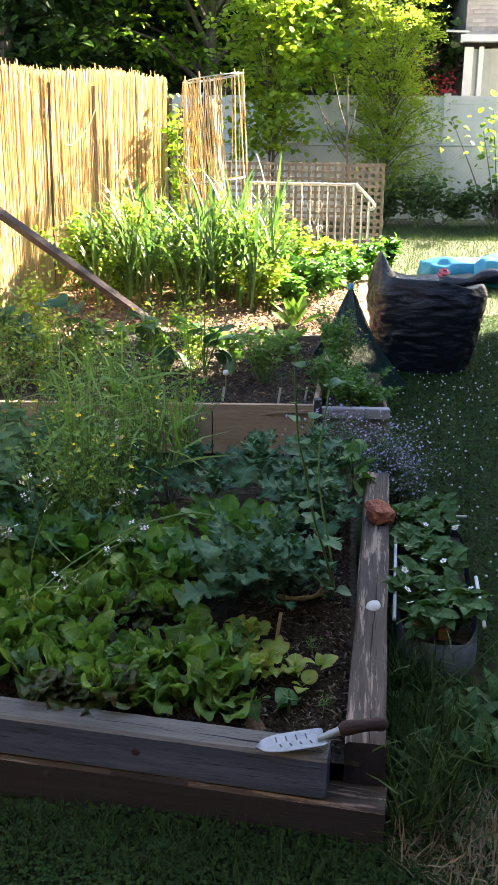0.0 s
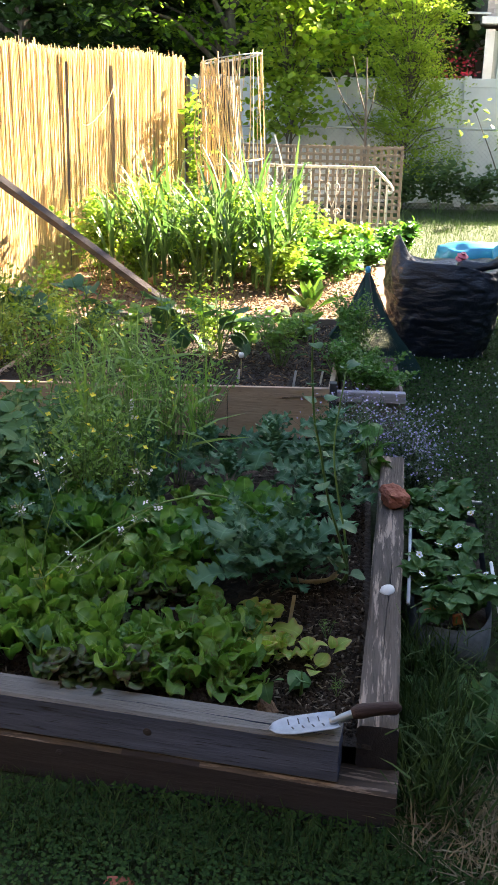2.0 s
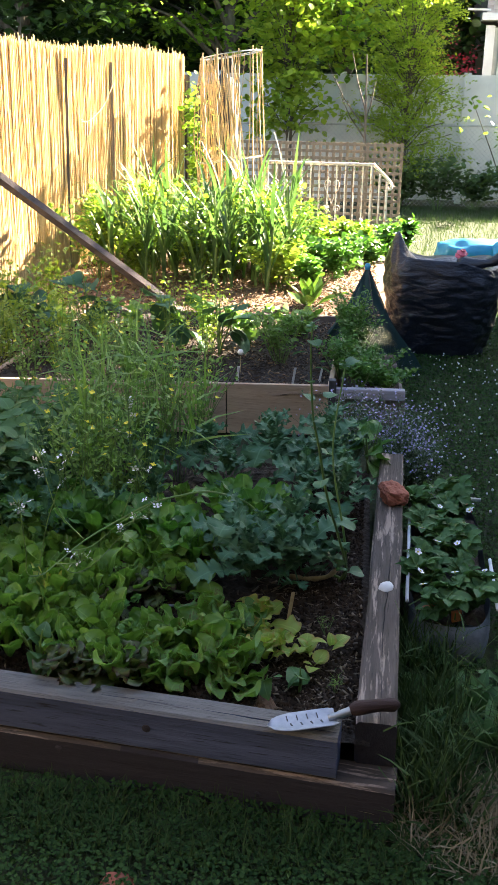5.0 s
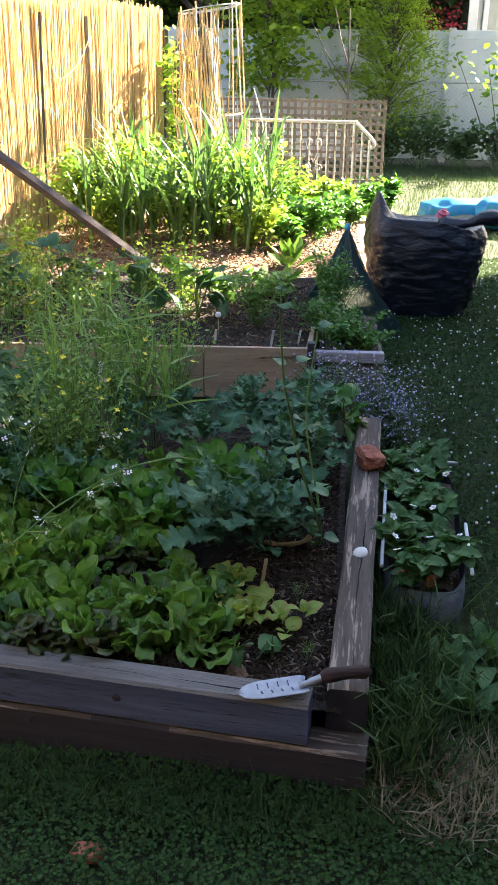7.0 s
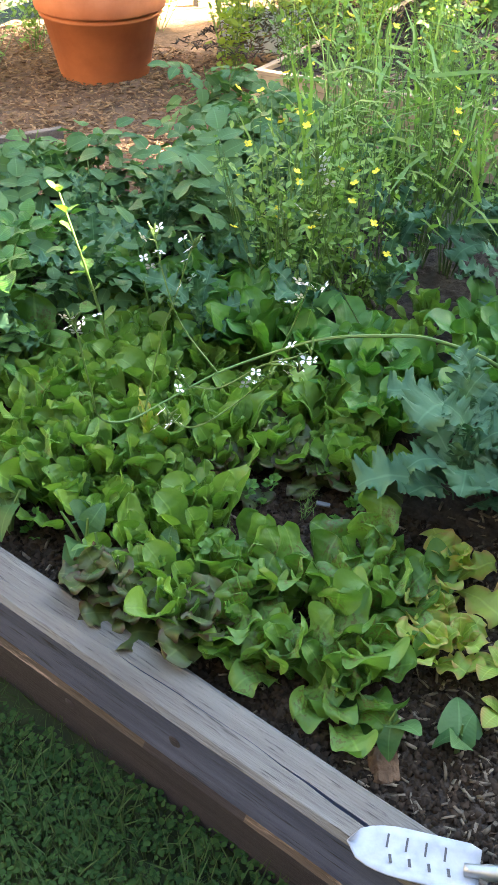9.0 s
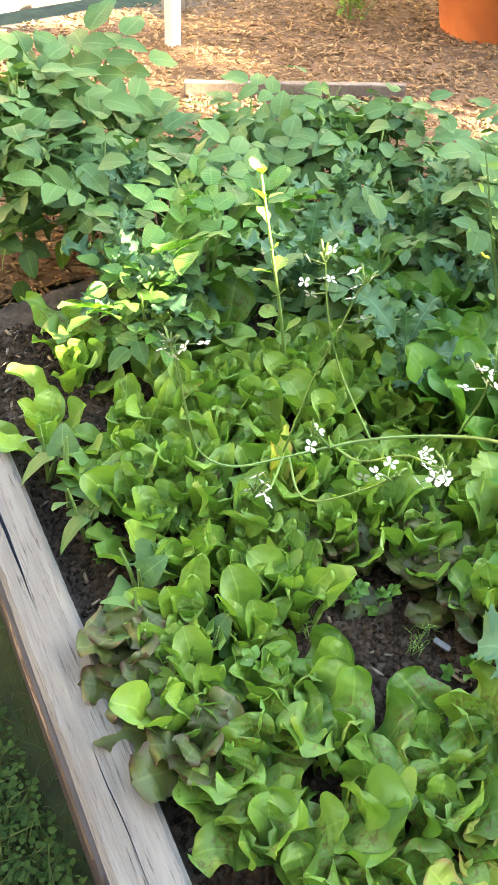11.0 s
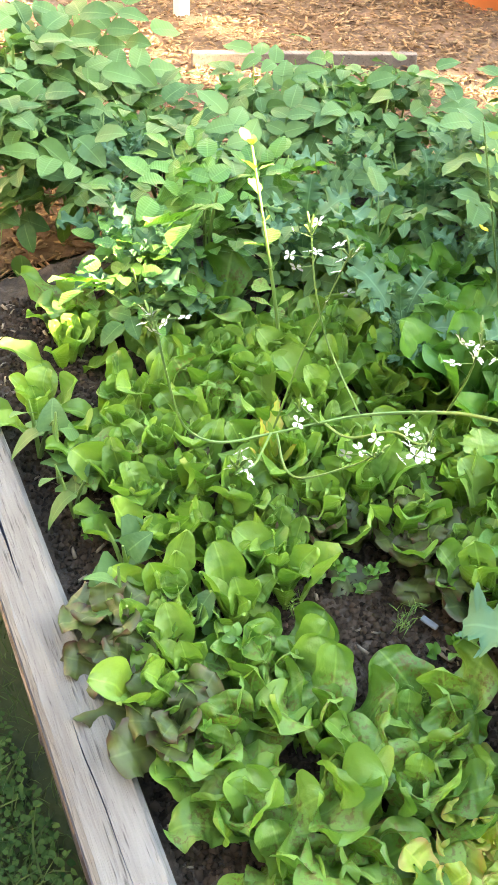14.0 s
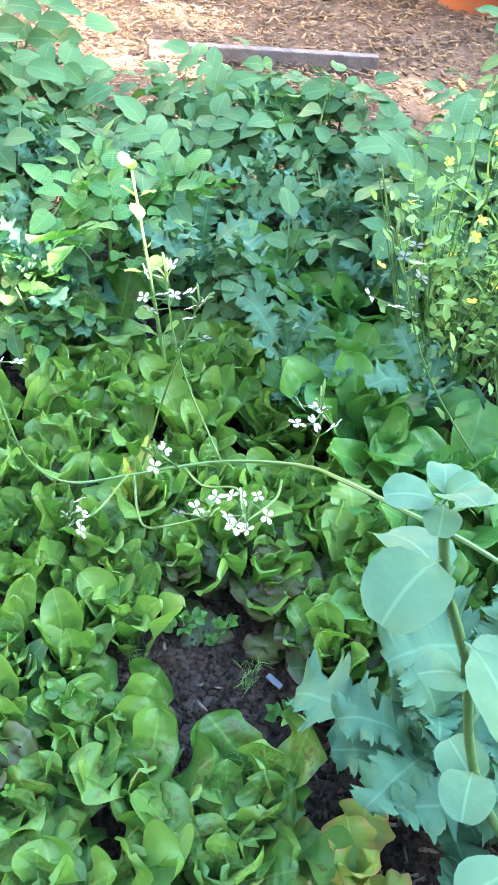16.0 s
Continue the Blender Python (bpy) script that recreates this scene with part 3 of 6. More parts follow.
for sx, sy, w, d in ((0, 0.1, 0.5, 0.012), (0, -0.1, 0.5, 0.012), (0.25, 0, 0.012, 0.2), (-0.25, 0, 0.012, 0.2)):
    part("side", boxed((w, d, 0.16), (sx, sy, 0.09), bevel=0.004), M_tube, tray)

# ---- lattice panel ----
lat = thing("lattice_panel", "square wooden lattice panel standing behind the vegetable bed", "trellis", at=(0, 13.6, 0))
slat_v, slat_h = bpy.data.meshes.new("slat"), bpy.data.meshes.new("slat")
b_ = boxed((0.04, 0.012, 1.32), bevel=0.002)
b_.to_mesh(slat_v)
b_ = boxed((2.42, 0.012, 0.04), bevel=0.002)
b_.to_mesh(slat_h)
for k in range(26):
    part("slat", slat_v, M_lattice, lat).matrix_local = pose(-1.66 + 0.0955 * k, 0.0, 0.66, 0, 0.2 * math.sin(k * 3.7), 0)
for k in range(14):
    part("slat", slat_h, M_lattice, lat).matrix_local = pose(-0.47, -0.0125, 0.05 + 0.0955 * k, 0, 0.5, 0)

# ---- white iron railing ----
rail = thing("iron_railing", "white-painted iron stair railing with scrolls, leaning by the lattice", "railing", at=(0, 11.5, 0))
top = glide([(-0.98, 0, 1.135), (-0.4, 0, 1.13), (0.28, 0, 1.125), (0.34, 0, 1.115), (0.52, -0.02, 0.95), (0.56, -0.02, 0.88), (0.535, -0.02, 0.84), (0.5, -0.02, 0.86)], 6)
part("handrail", tubed(top, 0.018, 8), M_rail, rail, smooth=True)
part("bottom_rail", tubed([(-0.98, 0, 0.32), (0.33, 0, 0.30)], 0.012, 6), M_rail, rail)
for k in range(13):
    x = -0.95 + 0.105 * k
    part("bar", tubed([(x, 0, 0.0 if k in (0, 12) else 0.31), (x, 0, 1.12)], 0.010 if k not in (0, 12) else 0.017, 6), M_rail, rail)
for x, zt in ((0.41, 1.02), (0.5, 0.93)):
    part("bar", tubed([(x, -0.01, 0.0), (x, -0.01, zt)], 0.012 if x < 0.45 else 0.018, 6), M_rail, rail)
for cx in (-0.16, -0.79):
    for sx in (1, -1):
        heart_line = glide([(cx, -0.014, 0.66), (cx + sx * 0.03, -0.014, 0.74), (cx + sx * 0.085, -0.014, 0.86), (cx + sx * 0.075, -0.014, 0.93), (cx + sx * 0.03, -0.014, 0.925), (cx + sx * 0.022, -0.014, 0.88), (cx + sx * 0.045, -0.014, 0.865)], 4)
        part("scroll", tubed(heart_line, 0.006, 5), M_rail, rail)
        curl = [(cx + sx * (0.06 + (0.05 - 0.005 * a) * math.cos(a)), -0.014, 0.6 + (0.05 - 0.005 * a) * math.sin(a)) for a in [j * 0.5 for j in range(15)]]
        part("scroll", tubed(curl, 0.006, 5), M_rail, rail)

# ---- obelisk of canes with dry vines ----
ob_ = thing("cane_trellis", "tall wire plant tower hung with dry vine stems", "trellis", at=(-1.27, 10.5, 0))
part("pole", tubed([(0, 0, 0), (0.02, 0, 2.28)], 0.011, 7), M_steel, ob_, "grey steel pole")
rng = np.random.default_rng(8)
for z, rad_ in ((2.28, 0.33), (1.2, 0.36)):
    ring = [(rad_ * math.cos(a), rad_ * math.sin(a), z + 0.05 * math.cos(a)) for a in [j * math.pi / 12 for j in range(25)]]
    part("hoop", tubed(ring, 0.007, 5), M_steel, ob_)
part("spoke", tubed([(-0.33, 0, 2.23), (0.02, 0, 2.27), (0.33, 0, 2.33)], 0.006, 5), M_steel, ob_)
for k in range(9):
    a = k * 0.7 + 0.2
    p = Vector((0.33 * math.cos(a), 0.33 * math.sin(a), 2.3 + 0.05 * math.cos(a) + rng.uniform(0, 0.08)))
    q = Vector((p.x * 1.15 + 0.12 + rng.normal(0, 0.05), p.y * 1.1, 0.1))
    part("cane", tubed([q, (p + q) / 2, p], rng.uniform(0.005, 0.009), 5), M_twine, ob_, "tan bamboo cane")
for k in range(58):
    a = rng.uniform(2.2, 5.2) if k % 4 else rng.uniform(0, 6.28)
    x0, y0 = 0.33 * math.cos(a), 0.33 * math.sin(a)
    x1 = x0 * 0.85 + rng.normal(0.05, 0.1)
    pts = glide([(x0, y0, 2.27 + 0.05 * math.cos(a)), ((x0 + x1) / 2 + rng.normal(0, 0.03), y0 * 1.05, 1.5), (x1, y0 * 1.1, 0.7), (x1 + rng.normal(0, 0.05), y0 * 1.1, 0.15)], 5)
    part("vine_stem", tubed(pts, rng.uniform(0.003, 0.007), 4), M_twine, ob_)

old = thing("tree_stump", "grey weathered tree trunk standing beside the reed fence", "tree stump", at=(-1.58, 11.7, 0))
bm = lathe([(0.36 - 0.05 * (k / 14) ** 0.5 - 0.03 * k / 14, 2.1 * k / 14) for k in range(14)] + [(0.12, 2.04), (0.0, 2.0)], 18)
for v in bm.verts:
    f = 1 + 0.3 * noise.noise(Vector((v.co.x * 6, v.co.y * 6, v.co.z * 0.9))) + 0.1 * noise.noise(v.co * 9)
    v.co.x, v.co.y = v.co.x * f - 0.03 * v.co.z, v.co.y * f
    v.co.z += 0.25 * noise.noise(Vector((v.co.x * 7, v.co.y * 7, 3))) * (v.co.z > 1.8)
part("trunk", bm, M_stump, old, smooth=True)

# ---- vinyl fence, chain-link fence, house ----
vin = thing("vinyl_fence", "white vinyl privacy fence across the back", "fence", at=(0, 19.5, 0))
for k in range(7):
    x = -7.5 + 2.4 * k
    part("post", boxed((0.13, 0.13, 2.46), (x, 0, 1.23), bevel=0.006), M_white, vin)
    part("top_rail", boxed((2.27, 0.05, 0.16), (x + 1.2, 0, 2.34), bevel=0.005), M_white, vin)
    part("bottom_rail", boxed((2.27, 0.05, 0.16), (x + 1.2, 0, 0.14), bevel=0.005), M_white, vin)
    for j in range(14):
        part("panel", boxed((0.1618, 0.022, 2.04), (x + 0.145 + 0.1625 * j, 0, 1.24)), M_white, vin)

chain = thing("chain_link_fence", "grey chain-link fence in front of the white one", "fence", at=(0, 18.5, 0))
part("top_rail", tubed([(-6, 0, 1.5), (7, 0, 1.5)], 0.022, 8), M_steel, chain)
for x in (-4.6, -1.9, 0.8, 3.5):
    part("post", tubed([(x, 0, 0), (x, 0, 1.55)], 0.028, 8), M_steel, chain)
bm = bmesh.new()
for k in range(-30, 150):
    x = -5.9 + 0.085 * k
    for sgn in (1, -1):
        xa, xb = x, x + sgn * 1.45
        tube(bm, [(xa, 0.003 * sgn, 0.03), (xb, 0.003 * sgn, 1.48)], 0.0028, 3)
tagged(part("wire_mesh", bm, M_steel, chain), kind="stuff")

hs = thing("house", "neighbour's house with grey-green siding, brick upper wall and white trim", "house", at=(0, 25, 0))
part("siding_wall", boxed((6, 4, 3.7), (6.05, 2.05, 1.85)), M_siding, hs)
for k in range(20):
    part("siding_board", boxed((5.4, 0.012, 0.165), (6.3, 0.035, 0.3 + 0.17 * k), (3, 0, 0)), M_siding, hs)
part("corner_trim", boxed((0.22, 0.06, 3.75), (3.06, 0.02, 1.87), bevel=0.006), M_white, hs)
part("corner_trim", boxed((0.12, 0.08, 3.75), (3.36, 0.0, 1.87), bevel=0.006), M_white, hs)
part("eave_board", boxed((6.4, 0.5, 0.16), (6.0, -0.08, 3.92), bevel=0.01), M_white, hs)
part("gutter", tubed([(2.45, -0.28, 4.08), (3.0, -0.3, 4.06)], 0.03, 8), M_white, hs)
part("upper_wall", boxed((6, 4, 4.2), (5.95, 2.1, 6.1)), M_wall_brick, hs)
me_b = bpy.data.meshes.new("brick")
b_ = boxed((0.3, 0.02, 0.088), bevel=0.004)
b_.to_mesh(me_b)
for j in range(14):
    for i in range(10):
        part("brick", me_b, M_wall_brick, hs).matrix_local = pose(3.1 + 0.31 * i + 0.155 * (j % 2), 0.095, 4.06 + 0.097 * j)
part("roof", boxed((7, 5, 0.2), (6, 2, 8.3), bevel=0.02), M_roof, hs)

# ---- unseen building added beside the lawn to shade the beds ----
near = thing("house", "unseen blue-grey house added beside the lawn to shade the garden", "house", at=(0, 0, 0))
part("wall", boxed((8, 16.3, 7.25), (12.2, 4.05, 3.625)), M_grey_siding, near)
part("roof", boxed((8.4, 16.3, 0.48), (12.2, 4.05, 7.49), bevel=0.05), M_roof, near)
# upper storey added to keep sun off the front lawn
part("upper_wall", boxed((7.6, 15.1, 1.9), (12.2, 3.55, 8.6)), M_grey_siding, near)
# unseen wing and stack shaped to shade potatoes and bag, leaving a sun gap
part("back_wall", boxed((8, 2.9, 7.2), (12.2, 13.65, 3.6)), M_grey_siding, near)
part("chimney", boxed((0.5, 2.1, 9.6), (8.45, 13.58, 4.8)), M_wall_brick, near, "unseen brick stack added to shade the potatoes")
part("chimney_cap", boxed((0.6, 2.2, 0.12), (8.45, 13.58, 9.66), bevel=0.02), M_roof, near)
# unseen house behind the viewpoint, added to dim camera-facing sides
own = thing("house", "unseen dark house added behind the lawn's near end to block skylight", "house", at=(0, 0, 0))
part("wall", boxed((13, 6, 5.4), (1.0, -4.3, 2.7)), M_dark_wall, own)
part("roof", boxed((13.4, 6.4, 0.35), (1.0, -4.3, 5.55), bevel=0.05), M_roof, own)


# ---- leaves ----
def spoon(u):
    return (0.16 + 0.84 * min(1, max(0, (u - 0.08) / 0.5)) ** 1.3) * math.sqrt(max(0.0, 1 - max(0, (u - 0.62) / 0.38) ** 2.2))


def ovate(u):
    return max(0.03, math.sin(math.pi * min(1, max(0, (u - 0.12) / 0.88)) ** 0.75)) if u > 0.12 else 0.05


def egg_shape(u):
    return 0.03 + max(0.0, math.sin(math.pi * min(1, u) ** 0.72)) ** 0.75 * (1 - 0.12 * u)


def heart_shape(u):
    g = max(0.0, (u - 0.16) / 0.84)
    return 0.05 if u < 0.16 else 0.05 + min(1.0, g / 0.16) ** 0.5 * max(0.0, 1 - g ** 1.7) ** 0.75


def round_leaf(u):
    return 0.06 if u < 0.22 else math.sqrt(max(0.0, 1 - ((u - 0.62) / 0.4) ** 2)) + 0.03


def lance(u):
    return 0.12 + 0.88 * math.sin(math.pi * u) ** 0.8 if u < 0.98 else 0.03


def leaf(name, length, width, profile, e0, e1, cup, ruffle, material, nu=8, nv=4, teeth=0.0, freq=4.0, seed=0, lobes=0, fold=0.0, crumple=0.0, twist=0.0, sweep=0.0, even=False):
    """One leaf along x, rising at e0 degrees at its base and e1 at its tip."""
    r = random.Random(seed)
    ph, skew = r.uniform(0, 6), r.uniform(-0.12, 0.12)
    c, verts, uvs = Vector((0, 0, 0)), [], []
    for i in range(nu + 1):
        u = 0.5 - 0.5 * math.cos(math.pi * i / nu) if even else 1 - (1 - i / nu) ** 1.5
        e = radians(e0 + (e1 - e0) * u)
        if i:
            c = c + Vector((math.cos(e), skew * u, math.sin(e))) * length * (u - u_was)
        u_was = u
        up = Vector((-math.sin(e), 0, math.cos(e)))
        w = profile(u) * width / 2
        for j in range(nv + 1):
            v = -1 + 2 * j / nv
            out = abs(v) > 0.99
            lob = 1.0 if not lobes else 1 - 0.62 * (0.5 + 0.5 * math.cos(2 * math.pi * lobes * u + (0.9 if v > 0 else 0))) * (0.2 < u)
            ww = w * lob * (1 - teeth * (i % 2) + teeth * 0.4 * r.random()) if out else w * lob
            tw = twist * u * u
            wave = ruffle * length * abs(v) ** 2.5 * math.sin(freq * math.pi * u + ph + (1.4 if v > 0 else 0)) * min(1, u * 2) - fold * length * max(0, u - 0.7) ** 2 * 4 * abs(v) + crumple * length * noise.noise(Vector((u * 5, v * 2.2, seed * 3.7))) * min(1, u * 2.5)
            verts.append(c + Vector((math.cos(e), 0, math.sin(e))) * sweep * abs(v) * ww + Vector((0, v * ww * math.cos(tw), 0)) + up * (v * ww * math.sin(tw) + cup * abs(v) ** 1.6 * w + wave))
            uvs.append((u, v))
    k = nv + 1
    faces = [(i * k + j, (i + 1) * k + j, (i + 1) * k + j + 1, i * k + j + 1) for i in range(nu) for j in range(nv)]
    me = mesh_of(name, verts, faces, material, True)
    lay = me.uv_layers.new(name="UVMap")
    flat = [uvs[l.vertex_index] for l in me.loops]
    lay.data.foreach_set("uv", [x for p in flat for x in p])
    return me


def blunt(u):
    return (0.2 + 0.8 * min(1, max(0, (u - 0.05) / 0.6)) ** 1.2) * max(0.0, 1 - max(0, (u - 0.6) / 0.4) ** 5) ** 0.5


def salad(name, length, width, e0, e1, material, seed, ruffle=0.1, freq=3.0, cup=0.3, wavy=0.08, roll=0.0, profile=blunt, nu=16, nv=8):
    """A lettuce leaf: broad and blunt, rising then rolling over at its tip, with a wavy, frilled margin."""
    r = random.Random(seed)
    ph, ph2, lean, tw = r.uniform(0, 6), r.uniform(0, 6), r.uniform(-0.35, 0.35), r.uniform(-0.5, 0.5)
    c, verts, uvs, last = Vector((0, 0, 0)), [], [], 0.0
    for i in range(nu + 1):
        u = 1 - (1 - i / nu) ** 1.9
        e = radians(e0 + (e1 - e0) * u ** 2.2)
        c = c + Vector((math.cos(e), lean * u, math.sin(e))) * length * (u - last)
        last = u
        up = Vector((-math.sin(e), 0, math.cos(e)))
        for j in range(nv + 1):
            v = -1 + 2 * j / nv
            rim = abs(v) ** 2.2
            w = profile(u) * width / 2 * (1 + wavy * abs(v) * (math.sin(11 * u + ph + 2 * (v > 0)) + 0.6 * math.sin(25 * u + ph2 + v)))
            lift_ = cup * (1 - roll * u) * abs(v) ** 1.7 * w + ruffle * length * rim * math.sin(freq * math.pi * u + ph + (1.7 if v > 0 else 0)) * min(1, u * 1.6)
            lift_ += 0.05 * length * noise.noise(Vector((u * 4.5, v * 2.0, seed * 3.7))) * min(1, u * 2.5)
            lift_ += 0.018 * length * noise.noise(Vector((u * 13, v * 5.5, seed * 1.3)))
            t = tw * u * u
            verts.append(c + Vector((0, v * w * math.cos(t), 0)) + up * (v * w * math.sin(t) + lift_))
            uvs.append((u, v))
    k = nv + 1
    faces = [(i * k + j, (i + 1) * k + j, (i + 1) * k + j + 1, i * k + j + 1) for i in range(nu) for j in range(nv)]
    me = mesh_of(name, verts, faces, material, True)
    with_uv(me, uvs)
    return me


def with_uv(me, uvs):
    lay = me.uv_layers.new(name="UVMap")
    lay.data.foreach_set("uv", [x for l in me.loops for x in uvs[l.vertex_index]])


def compound(name, items, material):
    """One leaf joined of leaflets or lobes, each a leaf mesh with its own place."""
    verts, faces, uvs = [], [], []
    for me, m in items:
        b, own = len(verts), [(0.0, 0.0)] * len(me.vertices)
        for l, d in zip(me.loops, me.uv_layers[0].data):
            own[l.vertex_index] = tuple(d.uv)
        verts += [m @ v.co for v in me.vertices]
        uvs += own
        faces += [tuple(b + i for i in p.vertices) for p in me.polygons]
    out = mesh_of(name, verts, faces, material, True)
    with_uv(out, uvs)
    return out


def rib(length, e0, e1, n):
    """Places and slopes along an arching midrib."""
    c, out = Vector((0, 0, 0)), []
    for i in range(n + 1):
        e = e0 + (e1 - e0) * (i / n)
        out.append((c.copy(), e))
        c = c + Vector((math.cos(radians(e)), 0, math.sin(radians(e)))) * length / n
    return out


def kale_leaf(length, width, e0, e1, seed, material=None, lobes=4, frill_=0.075):
    """A kale leaf: a long stalk, then a blade cut into forward-pointing, toothed lobes."""
    r = random.Random(seed)
    nu, nv = 84, 8
    ph, ph2, lean, tw = r.uniform(0, 6), r.uniform(0, 6), r.uniform(-0.25, 0.25), r.uniform(-0.5, 0.5)
    c, verts, uvs, last = Vector((0, 0, 0)), [], [], 0.0
    for i in range(nu + 1):
        u = i / nu
        e = radians(e0 + (e1 - e0) * u ** 1.5)
        d = Vector((math.cos(e), 0, math.sin(e)))
        c = c + (d + Vector((0, lean * u, 0))) * length * (u - last)
        last = u
        up = Vector((-math.sin(e), 0, math.cos(e)))
        g = max(0.0, (u - 0.2) / 0.8)
        env = 0.045 if u < 0.2 else 0.045 + (math.sin(math.pi * min(1.0, 0.1 + 0.84 * g)) ** 0.7) * (0.75 + 0.35 * g)
        for j in range(nv + 1):
            v = -1 + 2 * j / nv
            side = 0.9 if v > 0 else 0.0
            cut = 0.5 - 0.5 * math.cos(2 * math.pi * lobes * g + side)
            keep = 1 - (0.72 - 0.3 * g) * (1 - cut ** 0.5) * (u > 0.2)
            tooth = 1 + 0.11 * math.sin(2 * math.pi * 12 * g + ph + side) + 0.08 * math.sin(2 * math.pi * 21 * g + ph2)
            w = env * width / 2 * (1 + (keep * tooth - 1) * abs(v) ** 0.5)
            z = 0.22 * abs(v) ** 1.4 * w + frill_ * length * abs(v) ** 2 * math.sin(7 * math.pi * g + ph + 1.6 * (v > 0)) * g ** 0.5
            z += 0.05 * length * noise.noise(Vector((u * 5, v * 2.4, seed * 2.7))) * g
            t = tw * u * u
            verts.append(c + d * (0.2 * abs(v) * w) + Vector((0, v * w * math.cos(t), 0)) + up * (v * w * math.sin(t) + z))
            uvs.append((u, v))
    k = nv + 1
    faces = [(i * k + j, (i + 1) * k + j, (i + 1) * k + j + 1, i * k + j + 1) for i in range(nu) for j in range(nv)]
    me = mesh_of("leaf", verts, faces, material or M_kale, True)
    with_uv(me, uvs)
    return me


def pinnate(length, size, pairs, e0, e1, material, seed, shape=None):
    """A compound leaf: pairs of oval leaflets along a stalk and one larger at its end."""
    r = random.Random(seed)
    line = rib(length, e0, e1, 12)
    items = [(leaf("leaf", length, 0.006, lance, e0, e1, 0, 0, material, nu=6, nv=2, seed=seed), pose(0, 0, 0))]
    for k in range(pairs + 1):
        u = 0.3 + 0.7 * k / pairs
        p, e = line[min(12, int(u * 12))]
        for side in ((-1, 1) if k < pairs else (0,)):
            s_ = size * (0.65 + 0.35 * k / pairs) * r.uniform(0.85, 1.15)
            lf = leaf("leaflet", s_, s_ * 0.68, shape or egg_shape, r.uniform(0, 25), r.uniform(-35, 0), 0.15, 0.03, material, nu=8, nv=6, seed=r.randrange(9999), crumple=0.02, even=True)
            items.append((lf, Matrix.Translation(p) @ pose(0, 0, 0, 0, -e * 0.7, 0) @ pose(0, 0, 0, r.uniform(-18, 18), r.uniform(-10, 15), side * r.uniform(50, 75))))
    return compound("leaf", items, material)


def rosette(name, label, category, group, meshes, n, lift=(15, 70), size=(0.75, 1.1), base=0.012, height=0.0, seed=0, leaf_name="leaf"):
    """A plant of leaves round one crown: the outer ones low and long, the inner ones upright."""
    r = random.Random(seed)
    ob = thing(name, label, category, group)
    for i in range(n):
        f = i / max(1, n - 1)
        me = r.choice(meshes)
        a = i * 137.5 + r.uniform(-20, 20)
        m = pose(0, 0, height * r.random()) @ pose(0, 0, 0, 0, 0, a) @ pose(base * (1 - f), 0, 0.004 * i, r.uniform(-14, 14), -(lift[0] + (lift[1] - lift[0]) * f + r.uniform(-9, 9)), 0)
        sc = (size[1] + (size[0] - size[1]) * f) * r.uniform(0.85, 1.15)
        part(leaf_name, me, None, ob).matrix_local = m @ Matrix.Scale(sc, 4)
    return ob


def scatter(kinds, places, seed, size=(0.85, 1.15), tilt=6):
    """Sets the first of each kind at a place and copies for the rest."""
    r = random.Random(seed)
    used = set()
    for x, y, z in places:
        kd = r.choice(kinds)
        m = pose(x, y, z, r.uniform(-tilt, tilt), r.uniform(-tilt, tilt), r.uniform(0, 360)) @ Matrix.Scale(r.uniform(*size), 4)
        if kd in used:
            copy_thing(kd, pose(0, 0, 0)).matrix_world = m
        else:
            kd.matrix_world = m
            used.add(kd)
    for kd in kinds:
        if kd not in used:
            kd.matrix_world = pose(places[0][0], places[0][1], places[0][2])


def patch(x0, x1, y0, y1, step, seed, z, keep=lambda x, y: True, jitter=0.35):
    r = random.Random(seed)
    out = []
    ny, nx = max(1, round((y1 - y0) / step)), max(1, round((x1 - x0) / step))
    for j in range(ny + 1):
        for i in range(nx + 1):
            x = x0 + (i + 0.5 * (j % 2)) * step + r.uniform(-jitter, jitter) * step
            y = y0 + j * step + r.uniform(-jitter, jitter) * step
            if keep(x, y):
                out.append((x, y, z))
    return out


# ---- lettuces in the near bed ----
lt = [salad("leaf", 0.11 + 0.008 * (k % 3), 0.05 + 0.006 * (k % 3), 6, 16 - 13 * k, M_lettuce, 400 + k, 0.06, 2.5 + 0.5 * k, 0.5, 0.08) for k in range(6)]
lu = [salad("leaf", 0.125 + 0.008 * k, 0.046 + 0.005 * k, 8, 6 - 18 * k, M_lettuce, 410 + k, 0.045, 3.5, 0.5, 0.07, profile=spoon) for k in range(4)]
lp = [salad("leaf", 0.12 + 0.01 * (k % 4), 0.07 + 0.008 * (k % 3), 8, 14 - 17 * k, M_lettuce_pale, 420 + k, 0.10 + 0.025 * (k % 3), 2.4 + 0.5 * k, 0.4, 0.10, 0.6, nu=20, nv=10) for k in range(7)]
lr = [salad("leaf", 0.115, 0.085, 10, -30 - 22 * k, M_lettuce_red, 430 + k, 0.11, 4 + k, 0.2, 0.16, 0.8, nu=20, nv=8) for k in range(4)]
lg = [salad("leaf", 0.115, 0.085, 8, -10 - 25 * k, M_lettuce_sun_gold, 440 + k, 0.11, 5, 0.2, 0.16, nu=20, nv=8) for k in range(3)]


def bed_gap(x, y):
    bare = ((x + 0.345) / 0.135) ** 2 + ((y - 2.27) / 0.125) ** 2 < 1
    return not bare and y > 1.96 - 0.1 * x and not (x > -0.02 and y < 1.99) and x < 0.06 - 0.1 * (y - 2)


